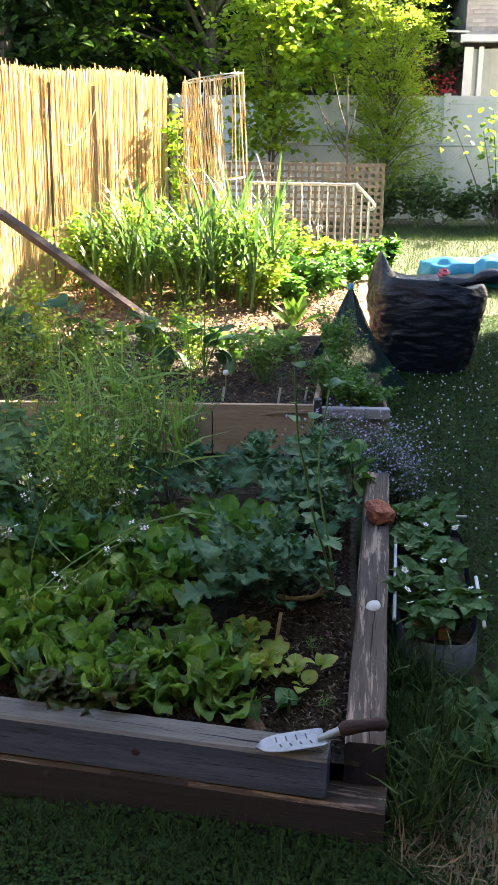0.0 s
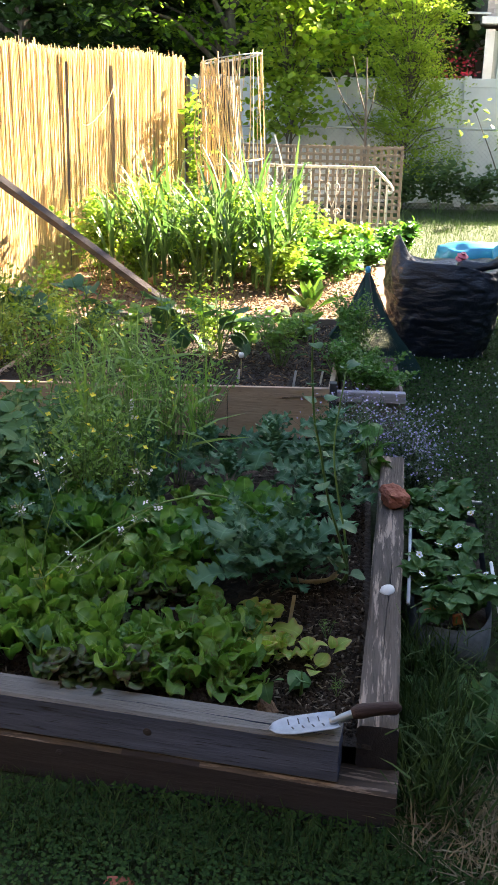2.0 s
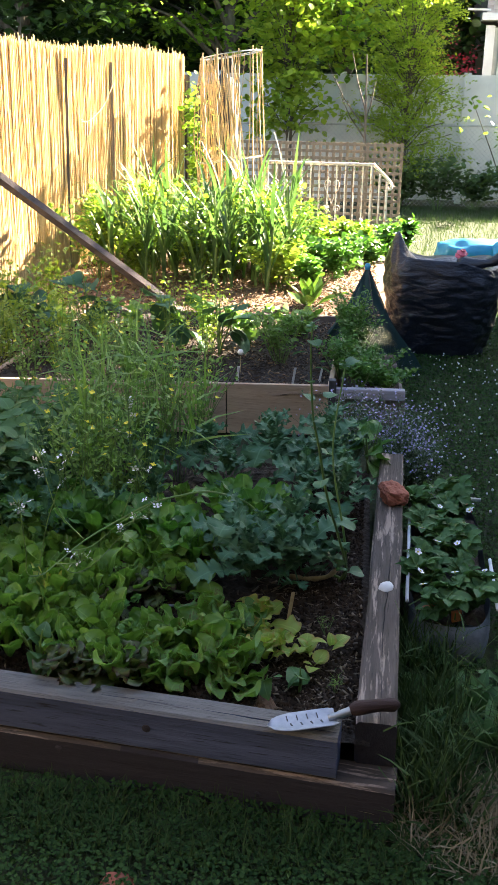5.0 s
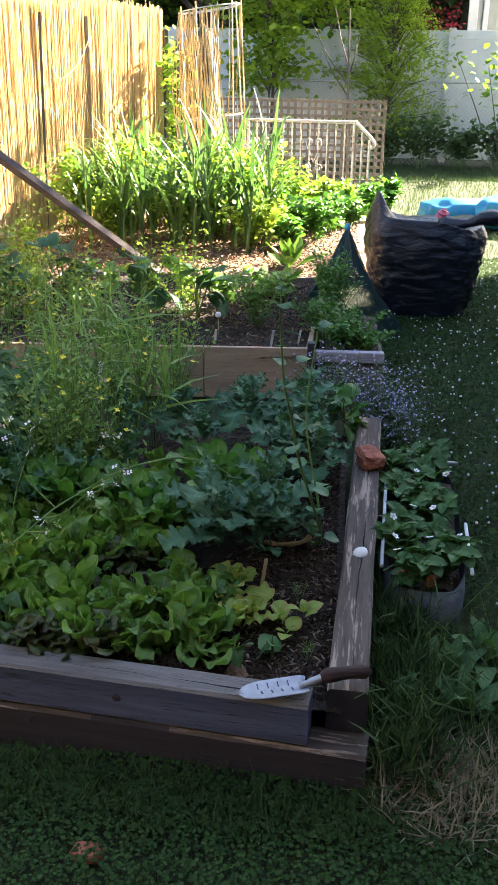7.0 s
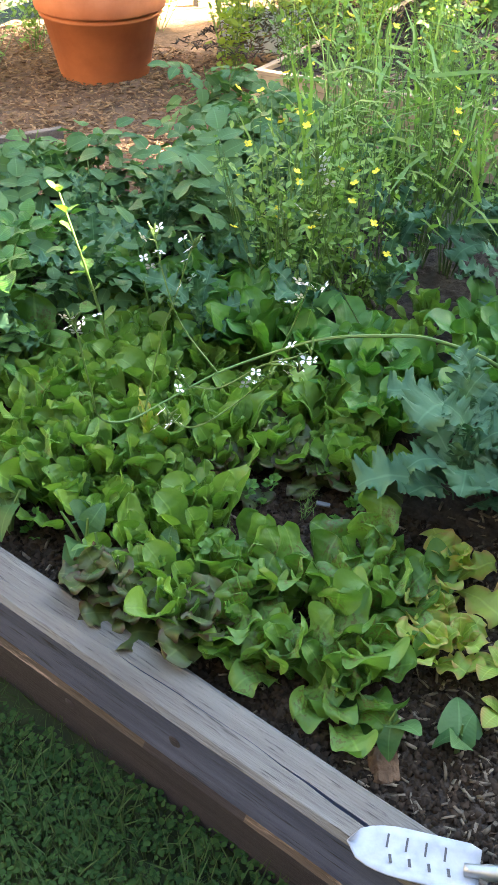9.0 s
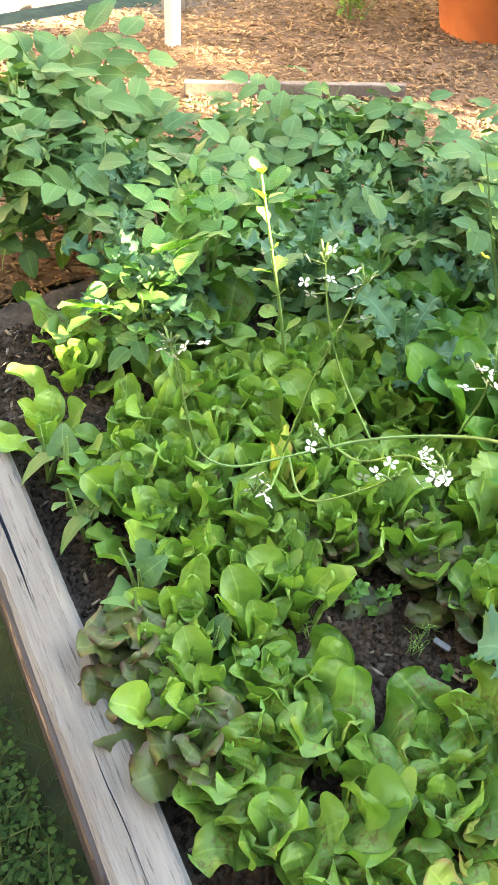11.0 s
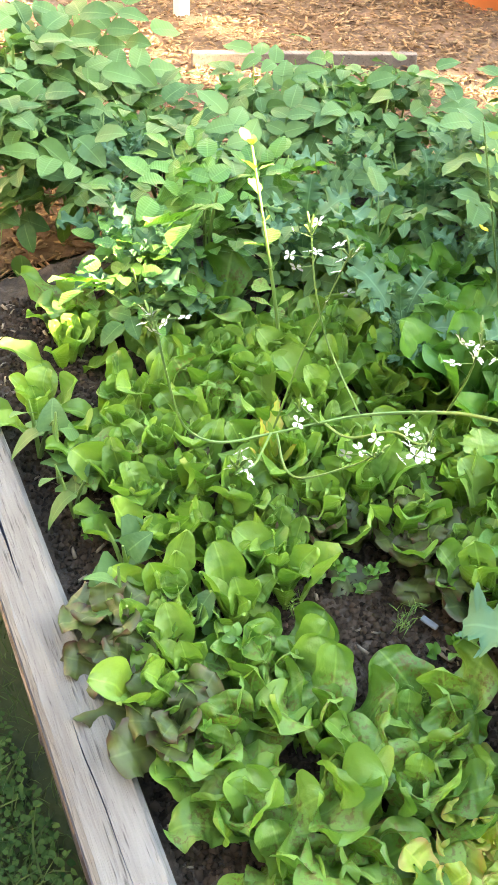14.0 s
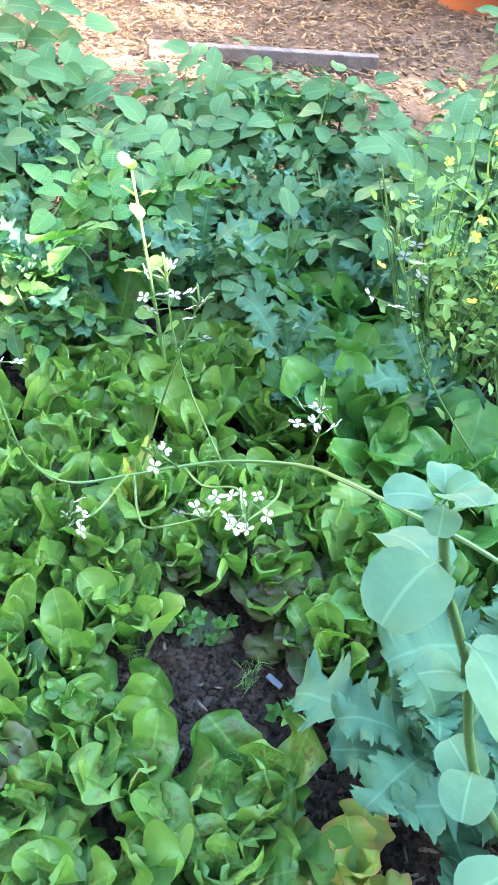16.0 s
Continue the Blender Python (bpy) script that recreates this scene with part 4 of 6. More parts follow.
green = [rosette("lettuce", "bright green loose-leaf lettuce growing in dark soil", "lettuce", "lettuces in the bed", lt if k % 2 else lt + lu, 10 + k, lift=(46, 88), size=(0.62, 1.05), seed=k, base=0.032) for k in range(5)]
scatter(green, patch(-1.02, 0.02, 1.97, 2.86, 0.085, 3, 0.185, lambda x, y: bed_gap(x, y) and not (x > -0.26 and y > 2.22) and not (x > -0.34 and y < 2.22), 0.4), 4, (0.72, 1.08), 14)
pale = [rosette("lettuce", "dark-flecked butter lettuce with broad wavy leaves", "lettuce", "lettuces in the bed", lp, 10 + k, lift=(46, 86), size=(0.75, 1.12), seed=10 + k, base=0.04) for k in range(4)]
scatter(pale, [(-0.28, 2.01, 0.19), (-0.33, 2.09, 0.19), (-0.21, 2.09, 0.19), (-0.15, 2.18, 0.19), (-0.14, 2.27, 0.19), (-0.15, 1.97, 0.185), (-0.12, 2.05, 0.19), (-0.08, 2.14, 0.19), (-0.05, 2.03, 0.19), (-0.08, 2.23, 0.19), (-0.06, 1.96, 0.185), (-0.23, 1.96, 0.185), (-0.66, 2.2, 0.19), (-0.82, 2.1, 0.18), (-0.9, 2.3, 0.185)], 6, (0.8, 1.02), 14)
bronze = [rosette("lettuce", "bronze-tinged lettuce spilling over the timber", "lettuce", "lettuces in the bed", lr, 12, lift=(14, 74), size=(0.6, 1.0), seed=20 + k, base=0.02) for k in range(3)]
scatter(bronze, [(-0.52, 1.935, 0.215), (-0.45, 1.918, 0.22), (-0.47, 1.955, 0.205), (-0.33, 1.94, 0.21), (-0.46, 2.46, 0.19), (-0.4, 2.44, 0.19), (-0.36, 2.5, 0.19), (-0.29, 2.47, 0.19), (-0.53, 2.32, 0.19), (-0.8, 2.22, 0.19)], 7, (0.8, 1.05), 10)
gold = [rosette("lettuce", "yellow lettuce, brightened as if sun-dappled, with browned frilly edges", "lettuce", "lettuces in the bed", lg, 10, lift=(20, 80), size=(0.6, 1.0), seed=26 + k, base=0.02) for k in range(2)]
scatter(gold, [(0.0, 2.2, 0.2), (0.03, 2.11, 0.2), (0.0, 2.31, 0.2), (0.07, 2.17, 0.19)], 8, (0.7, 0.95))
yellow_seedling = rosette("bean_seedling", "pale yellow-green seedling on the bare soil", "bean plant", "pale seedlings", [leaf("leaf", 0.06, 0.05, egg_shape, 40, -30, 0.1, 0.01, M_lettuce_sun_gold, nu=8, nv=6, seed=46, even=True)], 4, lift=(20, 50), seed=47, height=0.03)
scatter([yellow_seedling], [(0.15, 2.15, 0.21), (0.22, 2.16, 0.22), (0.18, 2.08, 0.2)], 48, (0.8, 1.0))

upright = [rosette("romaine", "upright bright green romaine lettuce", "lettuce", "romaines in the bed", lu, 11, lift=(58, 88), size=(0.7, 1.02), seed=30 + k, base=0.022) for k in range(3)]
scatter(upright, [(-0.51, 2.16, 0.19), (-0.49, 2.2, 0.19), (-0.45, 2.1, 0.19), (-0.4, 1.99, 0.19), (-0.47, 1.97, 0.19), (-0.37, 1.93, 0.195), (-0.78, 2.47, 0.19), (-0.75, 2.6, 0.19), (-0.85, 2.55, 0.19), (-1.14, 2.38, 0.18), (-0.66, 2.33, 0.19), (-0.6, 2.55, 0.19), (-0.95, 2.5, 0.19), (-0.56, 2.42, 0.19), (-0.9, 2.45, 0.19), (-0.7, 2.45, 0.19), (-0.62, 2.48, 0.19)], 34, (0.82, 1.08), 8)
sprig = rosette("endive", "young pale green plant with narrow toothed leaves", "lettuce", "", [leaf("leaf", 0.15, 0.032, lance, 12, -6 - 8 * k, 0.2, 0.02, M_lettuce_sun_gold, nu=14, nv=4, teeth=0.3, seed=510 + k) for k in range(2)], 7, lift=(60, 88), seed=39)
sprig.matrix_world = pose(-0.68, 2.3, 0.2)

# ---- kale, chard ----
kl = [kale_leaf(0.165 + 0.012 * k, 0.11 + 0.01 * (k % 3), 38 - 5 * k, -25 - 12 * k, 450 + 7 * k, None, 4 + k % 2) for k in range(5)]
kc = [kale_leaf(0.13 + 0.012 * k, 0.07 + 0.01 * (k % 2), 30, -15 - 12 * k, 490 + 5 * k, None, 5, 0.09) for k in range(3)]
ch = [salad("leaf", 0.2 + 0.015 * k, 0.072 + 0.008 * k, 12, 12 - 22 * k, M_chard, 460 + k, 0.06, 3 + k, 0.4, 0.08) for k in range(3)]
kale = [rosette("kale", "blue-green kale plant with broad lobed leaves", "kale", "kale in the bed", kl, 17, lift=(2, 76), size=(0.5, 0.98), height=0.14, base=0.02, seed=40 + k) for k in range(3)]
scatter(kale, [(-0.06, 2.45, 0.24), (0.03, 2.46, 0.23), (0.1, 2.55, 0.22), (-0.02, 2.58, 0.25), (-0.14, 2.6, 0.24), (0.06, 2.7, 0.23), (0.22, 3.05, 0.26), (0.06, 3.12, 0.28), (-0.08, 3.38, 0.28), (0.18, 3.42, 0.28), (0.18, 3.25, 0.24), (-0.25, 3.25, 0.26), (-0.12, 3.62, 0.28), (0.12, 3.64, 0.27), (-0.36, 3.5, 0.26)], 9, (0.85, 1.05))
curly = [rosette("kale", "young curly blue-green kale on a thin upright stem", "kale", "young kale in the bed", kc, 9, lift=(15, 78), size=(0.6, 1.0), height=0.16, base=0.015, seed=45 + k) for k in range(2)]
scatter(curly, [(-1.22, 2.3, 0.26), (-1.2, 2.37, 0.22), (-1.36, 2.32, 0.24), (-0.8, 2.67, 0.24), (-1.1, 2.63, 0.28), (-1.4, 2.95, 0.26), (-1.66, 2.5, 0.26), (-1.16, 3.0, 0.26), (-1.2, 3.12, 0.26), (-1.46, 2.65, 0.26), (-0.62, 2.86, 0.22), (-0.5, 3.05, 0.22), (-0.6, 3.3, 0.25), (-0.95, 2.95, 0.24)], 49, (0.8, 1.15))
chard = [rosette("chard", "broad glossy green chard leaves", "chard", "chard in the bed", ch, 10, lift=(35, 84), size=(0.6, 1.0), seed=50 + k) for k in range(2)]
scatter(chard, [(-0.2, 2.87, 0.22), (-0.1, 2.85, 0.22), (-0.15, 2.96, 0.22), (0.0, 2.92, 0.22), (-0.3, 2.78, 0.2), (-0.45, 2.8, 0.2), (-0.55, 2.72, 0.2), (-0.65, 2.73, 0.2), (-0.74, 2.71, 0.2), (-0.66, 2.8, 0.2), (-1.02, 2.83, 0.19), (-1.14, 2.9, 0.19), (-1.1, 2.8, 0.19), (-0.02, 2.8, 0.2)], 11, (0.85, 1.15))

more_green = [copy_thing(green[0], pose(0, 0, 0)), copy_thing(chard[0], pose(0, 0, 0)), copy_thing(green[3], pose(0, 0, 0))]
scatter(more_green, [(-0.28, 2.62, 0.2), (-0.38, 2.72, 0.2), (-0.3, 2.7, 0.2), (-0.45, 2.92, 0.2), (-0.2, 2.72, 0.2), (-0.36, 2.95, 0.2), (-0.68, 2.92, 0.2), (-0.78, 2.82, 0.2), (-0.88, 2.8, 0.2), (-0.4, 3.12, 0.2), (-0.55, 3.18, 0.2), (-0.25, 3.1, 0.2), (-0.96, 2.9, 0.2), (-1.05, 2.72, 0.2), (-1.03, 3.08, 0.2), (-1.14, 2.72, 0.19), (-0.82, 3.0, 0.2), (-1.2, 2.85, 0.19)], 12, (0.8, 1.1), 10)
celery = rosette("celery", "young celery plant with lobed light green leaves", "celery", "", [kale_leaf(0.17 + 0.02 * k, 0.09, 60, 5, 530 + k, M_lettuce, 3, 0.02) for k in range(2)], 6, lift=(5, 45), size=(0.7, 1.0), seed=53)
celery.matrix_world = pose(-0.42, 2.6, 0.2)


# ---- bushy plants of many leaves ----
def stemmed(name, label, category, group, meshes, stems, height, per_stem, spread, seed, material=M_stem):
    r = random.Random(seed)
    ob = thing(name, label, category, group)
    for s_ in range(stems):
        a = r.uniform(0, 2 * math.pi)
        d = spread * r.uniform(0.3, 1.0)
        tip = Vector((math.cos(a) * d, math.sin(a) * d, height * r.uniform(0.75, 1.1)))
        pts = glide([(0, 0, 0), tip * 0.5 + Vector((0, 0, height * 0.12)), tip], 3)
        part("stem", tubed(pts, [0.006 - 0.004 * i / (len(pts) - 1) for i in range(len(pts))], 5), material, ob)
        for k in range(per_stem):
            f = 0.3 + 0.7 * (k + 0.5) / per_stem
            p = pts[min(len(pts) - 1, int(f * (len(pts) - 1)))]
            aa = k * 137.5 + r.uniform(-30, 30)
            m = Matrix.Translation(p) @ pose(0, 0, 0, 0, 0, aa) @ pose(0, 0, 0, r.uniform(-35, 35), -r.uniform(-40, 50), 0)
            part("leaf", r.choice(meshes), None, ob).matrix_local = m @ Matrix.Scale(r.uniform(0.6, 1.2), 4)
    return ob


pl_ = [pinnate(0.16 + 0.012 * k, 0.076 + 0.006 * (k % 2), 2 + k % 2, 25 - 5 * k, -10 - 12 * k, M_potato, 470 + k, None) for k in range(4)]
potato = [stemmed("potato_plant", "leafy green potato plant with oval leaflets", "potato plant", "potato plants", pl_, 5, 0.34, 5, 0.16, 60 + k) for k in range(4)]
scatter(potato, patch(-2.3, -1.25, 2.45, 3.9, 0.23, 13, 0.1, lambda x, y: x > -2.02 + 0.42 * (y - 2.86) and y > 2.05 - 0.28 * (x + 1.25)), 14, (0.72, 0.98))
scatter([copy_thing(potato[0], pose(0, 0, 0)), copy_thing(potato[2], pose(0, 0, 0))], [(-2.2, 2.4, 0.1), (-2.02, 2.32, 0.12), (-1.85, 2.3, 0.13), (-2.1, 2.58, 0.1)], 19, (1.15, 1.4))
scatter([copy_thing(potato[0], pose(0, 0, 0)), copy_thing(potato[1], pose(0, 0, 0))], [(-1.1, 3.25, 0.16), (-1.0, 3.6, 0.16), (-1.2, 3.95, 0.12), (-0.85, 3.9, 0.14), (-1.5, 4.1, 0.1), (-1.75, 4.15, 0.1), (-0.9, 3.3, 0.16)], 15, (0.75, 1.0))


def clump(name, label, category, group, x, y, z, rx, ry, h, count, size, material, template=LEAF4, faces=LEAF4_F, seed=0, stems=8, tilt=60, stem_mat=M_stem, stem_r=0.004, shape=0.5):
    """A leafy plant: thin stems and one mass of small leaves set along them."""
    rng = np.random.default_rng(seed)
    ob = thing(name, label, category, group, at=(x, y, z))
    tops = np.stack([rng.normal(0, rx * 0.55, stems), rng.normal(0, ry * 0.55, stems), h * rng.uniform(0.6, 1.0, stems)], 1)
    if stems > 30:
        bm = bmesh.new()
        for t in tops:
            tube(bm, [(t[0] * 0.15, t[1] * 0.15, 0), (t[0] * 0.6, t[1] * 0.6, t[2] * 0.55), tuple(t)], [stem_r, stem_r * 0.8, stem_r * 0.4], 4)
        tagged(part("stem_mass", bm, stem_mat, ob), kind="stuff")
    else:
        for t in tops:
            part("stem", tubed([(t[0] * 0.15, t[1] * 0.15, 0), (t[0] * 0.6, t[1] * 0.6, t[2] * 0.55), tuple(t)], [stem_r, stem_r * 0.8, stem_r * 0.4], 4), stem_mat, ob)
    which = rng.integers(0, stems, count)
    f = rng.uniform(0.1, 1.0, count) ** shape
    p = tops[which] * f[:, None]
    p[:, :2] *= (0.5 + 0.5 * f)[:, None]
    p += rng.normal(0, 1, (count, 3)) * np.array([rx, ry, h * 0.35]) * 0.16
    p[:, 2] = np.abs(p[:, 2])
    tagged(part("foliage", cloud("foliage", template, faces, (p, turns(rng, count, tilt, size, -25)), material), None, ob), kind="stuff")
    return ob


# potato leaves in the brighter chard colour, standing in for sunlight
lit_potato = [stemmed("potato_plant", "potato plant with sunlit-coloured leaves at the bed's edge", "potato plant", "potato plants", [pinnate(0.15, 0.075, 2, 20, -15, M_chard, 478)], 4, 0.3, 5, 0.12, 66)]
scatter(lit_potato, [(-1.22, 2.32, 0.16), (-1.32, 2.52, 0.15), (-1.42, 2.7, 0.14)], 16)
edge_lettuce = [copy_thing(pale[1], pose(0, 0, 0)), copy_thing(green[1], pose(0, 0, 0))]
scatter(edge_lettuce, [(-1.2, 2.13, 0.17), (-1.08, 2.3, 0.18), (-1.05, 2.02, 0.17), (-0.98, 2.38, 0.185), (-1.15, 2.42, 0.18), (-1.0, 2.56, 0.18), (-0.9, 2.62, 0.18), (-1.3, 2.2, 0.16)], 17, (0.85, 1.2))
heart = [leaf("leaf", 0.095, 0.082, heart_shape, 20, -25 - 15 * k, 0.08, 0.01, M_potato, nu=12, nv=8, seed=86 + k, even=True, sweep=-0.28) for k in range(2)]
beans = [stemmed("bean_seedling", "bean seedling with broad heart-shaped leaves by the timber", "bean plant", "bean seedlings by the timber", heart, 2, 0.13, 2, 0.05, 87 + k) for k in range(2)]
scatter(beans, [(-0.53, 1.95, 0.19), (-0.45, 2.02, 0.19), (-0.62, 2.0, 0.19), (-0.8, 1.98, 0.19), (-0.9, 1.99, 0.19), (-0.97, 1.98, 0.2), (0.14, 1.99, 0.16), (0.03, 1.95, 0.15)], 18, (0.8, 1.05))
for k, (x, y) in enumerate(((-0.33, 2.33), (-0.2, 2.26), (-0.42, 2.2), (-0.48, 2.0), (-0.3, 2.55), (-0.75, 2.12), (0.2, 2.3), (0.24, 2.0))):
    clump("dill_seedling", "feathery young dill seedling", "dill", "dill seedlings", x, y, 0.19, 0.03, 0.03, 0.07, 60, (0.012, 0.026), M_weed, BLADE, BLADE_F, seed=90 + k, stems=4, stem_r=0.0012)
piece("plastic_scrap", boxed((0.03, 0.01, 0.006), bevel=0.003), M_fabric, "crumpled translucent plastic scrap on the soil", "litter", at=pose(-0.306, 2.37, 0.212, 10, 5, 20))

# tall flowering mustard and dill at the back of the bed
for k, (x, y, hh) in enumerate([(-0.78, 2.98, 0.6), (-0.68, 2.98, 0.55), (-0.88, 3.06, 0.62), (-0.6, 3.08, 0.5), (-0.72, 3.15, 0.62), (-0.6, 3.5, 0.7), (-0.85, 3.4, 0.72), (-0.98, 3.75, 0.7), (-0.7, 3.95, 0.75), (-0.45, 3.75, 0.5), (-1.15, 4.15, 0.7), (-0.9, 4.25, 0.72), (-1.4, 4.2, 0.6), (-0.55, 4.2, 0.5)]):
    w = clump("mustard_plant", "tall feathery mustard gone to flower", "mustard plant", "flowering weeds", x, y, 0.17, 0.16, 0.16, hh, 300, (0.012, 0.036), M_weed, seed=100 + k, stems=17, stem_r=0.0022, shape=0.8, tilt=70)
    rng = np.random.default_rng(200 + k)
    for j in range(5):
        a, d = rng.uniform(0, 6.28), rng.uniform(0.02, 0.17)
        bm = bmesh.new()
        for q in range(4):
            box(bm, (0.01, 0.008, 0.0015), (0.006 * math.cos(q * 1.57), 0.005 * math.sin(q * 1.57), 0.002), (0, -15, q * 90))
        part("yellow_flower", bm, M_petal_yellow, w, "small yellow flower").matrix_local = pose(d * math.cos(a), d * math.sin(a), hh * rng.uniform(0.5, 1.0), rng.uniform(-40, 40), rng.uniform(-40, 40), 0)


for k, (x, y) in enumerate([(-0.78, 3.2), (-0.66, 3.4), (-0.9, 3.6), (-0.75, 3.75), (-0.6, 3.9), (-1.0, 4.0), (-0.85, 4.3), (-0.5, 3.5)]):
    clump("tall_grass", "tall pale grass stalks rising among the weeds", "grass", "grass stalks", x, y, 0.18, 0.14, 0.14, 0.6, 45, (0.12, 0.3), M_weed, BLADE, BLADE_F, seed=250 + k, stems=9, stem_r=0.002, shape=0.6, tilt=86)


# ---- flowering radish with long arching stems ----
def cross_flower(parent, at, size, r):
    bm = bmesh.new()
    for q in range(4):
        v = [bm.verts.new(p) for p in ((0.1, 0, 0), (0.6, 0.32, 0.12), (1.0, 0.2, 0.1), (1.0, -0.2, 0.1), (0.6, -0.32, 0.12))]
        bm.faces.new(v)
        bmesh.ops.rotate(bm, verts=v, cent=(0, 0, 0), matrix=Matrix.Rotation(q * math.pi / 2 + 0.2 * (q % 2), 3, "Z"))
    part("white_flower", bm, M_petal_white, parent, "white four-petalled flower").matrix_local = Matrix.Translation(at) @ pose(0, 0, 0, r.uniform(-70, 30), r.uniform(-50, 50), r.uniform(0, 90)) @ Matrix.Scale(size, 4)


radish = thing("radish_plant", "radish gone to seed, long arching stems with white flowers", "radish plant")
r = random.Random(77)
main = [(0.0, 2.85, 0.2), (-0.08, 2.72, 0.42), (-0.2, 2.6, 0.52), (-0.3, 2.545, 0.525), (-0.4, 2.515, 0.5), (-0.5, 2.51, 0.44), (-0.595, 2.42, 0.4), (-0.646, 2.293, 0.38), (-0.665, 2.2, 0.385), (-0.692, 2.155, 0.41), (-0.68, 2.125, 0.5), (-0.68, 2.105, 0.65)]
part("stem", tubed(glide(main, 6), [0.0042 - 0.0026 * i / 66 for i in range(67)], 6), M_stem, radish)
branches = [[(-0.595, 2.42, 0.4), (-0.668, 2.4, 0.5), (-0.692, 2.383, 0.6), (-0.714, 2.382, 0.7)],
            [(-0.73, 2.34, 0.3), (-0.702, 2.37, 0.47), (-0.672, 2.378, 0.56), (-0.63, 2.396, 0.7)],
            [(-0.498, 2.515, 0.44), (-0.453, 2.495, 0.55), (-0.413, 2.464, 0.66)],
            [(-0.625, 2.368, 0.385), (-0.553, 2.367, 0.41), (-0.464, 2.374, 0.49), (-0.367, 2.328, 0.57), (-0.325, 2.31, 0.61)],
            [(-0.644, 2.291, 0.38), (-0.586, 2.272, 0.36), (-0.519, 2.265, 0.4), (-0.466, 2.318, 0.45), (-0.4, 2.295, 0.54)],
            [(-0.495, 2.471, 0.43), (-0.43, 2.42, 0.48), (-0.36, 2.33, 0.55)],
            [(-0.649, 2.283, 0.38), (-0.547, 2.189, 0.44), (-0.525, 2.147, 0.48)],
            [(-0.624, 2.36, 0.385), (-0.617, 2.315, 0.45)],
            [(-0.45, 2.9, 0.25), (-0.50, 2.72, 0.55), (-0.485, 2.6, 0.83)],
            [(-0.68, 2.125, 0.5), (-0.68, 2.11, 0.6), (-0.68, 2.1, 0.66)]]
for i, pts in enumerate(branches):
    line = glide(pts, 5)
    part("stem", tubed(line, [0.0022 - 0.001 * j / len(line) for j in range(len(line))], 5), M_stem, radish)
    tip, back = line[-1], line[max(0, len(line) - 4)]
    for j in range({7: 2, 3: 4, 4: 3, 5: 4, 8: 8}.get(i, 6)):
        f = r.uniform(0, 1)
        at = tip + (back - tip) * f + Vector((r.gauss(0, 0.018), r.gauss(0, 0.018), r.gauss(0, 0.012)))
        cross_flower(radish, at, r.uniform(0.0095, 0.0135), r)
        part("flower_stalk", tubed([tip + (back - tip) * min(1, f + 0.15), at], [0.0007, 0.0011], 4), M_stem, radish)
    for j in range(6):
        q = tip + Vector((r.gauss(0, 0.01), r.gauss(0, 0.01), r.uniform(0.0, 0.022)))
        part("bud", tubed([tip - Vector((0, 0, 0.012)), q - (q - tip) * 0.3, q], [0.0008, 0.0022, 0.0012], 5), M_stem, radish)

# ---- bolting stalks ----
small_leaf = [leaf("leaf", 0.085, 0.06, round_leaf, 20, 0, 0.2, 0.03, M_lettuce_pale, nu=6, seed=90 + k) for k in range(2)]
big_round = [leaf("leaf", 0.12, 0.085, round_leaf, 25, -25 - 15 * k, 0.15, 0.02, M_stalk_leaf, nu=8, nv=6, seed=94 + k) for k in range(3)]


def stalk(name, label, category, line, radius, meshes, leaves, seed, scale=(0.6, 1.0)):
    r = random.Random(seed)
    ob = thing(name, label, category, at=line[0])
    o = Vector(line[0])
    pts = [Vector(p) - o for p in glide(line, 6)]
    part("stem", tubed(pts, [radius * (1 - 0.6 * i / len(pts)) for i in range(len(pts))], 7), M_stem, ob, smooth=True)
    for k in range(leaves):
        f = 0.25 + 0.75 * (k + 0.6) / leaves
        p = pts[min(len(pts) - 1, int(f * len(pts)))]
        m = Matrix.Translation(p) @ pose(0, 0, 0, 0, 0, k * 137.5 + r.uniform(-30, 30)) @ pose(0, 0, 0, r.uniform(-25, 25), -r.uniform(-10, 45), 0)
        part("leaf", r.choice(meshes), None, ob).matrix_local = m @ Matrix.Scale(r.uniform(*scale) * (1.25 - 0.6 * f), 4)
    for k in range(5):
        m = Matrix.Translation(pts[-1]) @ pose(0, 0, 0, 0, 0, k * 75 + r.uniform(-20, 20)) @ pose(0, 0, 0, 0, -r.uniform(20, 75), 0)
        part("leaf", r.choice(meshes), None, ob).matrix_local = m @ Matrix.Scale(r.uniform(0.12, 0.24), 4)
    return ob


stalk("bolting_lettuce", "thin bolting stalk with small yellow-green leaves", "plant stalk", [(-0.93, 2.49, 0.2), (-0.95, 2.47, 0.42), (-1.02, 2.46, 0.68)], 0.0048, small_leaf, 13, 1, (0.4, 0.68))
stalk("bolting_kale", "tall pale-green bolting stalk with round grey-green leaves", "plant stalk", [(0.21, 2.66, 0.21), (0.25, 2.6, 0.24), (0.24, 2.53, 0.42), (0.19, 2.56, 0.7), (0.214, 2.62, 0.96)], 0.0055, big_round, 9, 2, (0.5, 0.85))
stalk("bolting_kale", "tall pale-green bolting stalk with round grey-green leaves", "plant stalk", [(0.23, 2.62, 0.21), (0.25, 2.55, 0.3), (0.222, 2.43, 0.47), (0.185, 2.33, 0.64), (0.157, 2.233, 0.834), (0.14, 2.2, 0.93), (0.132, 2.17, 1.046), (0.13, 2.137, 1.134), (0.132, 2.117, 1.2)], 0.0052, big_round, 12, 3, (0.38, 0.62))

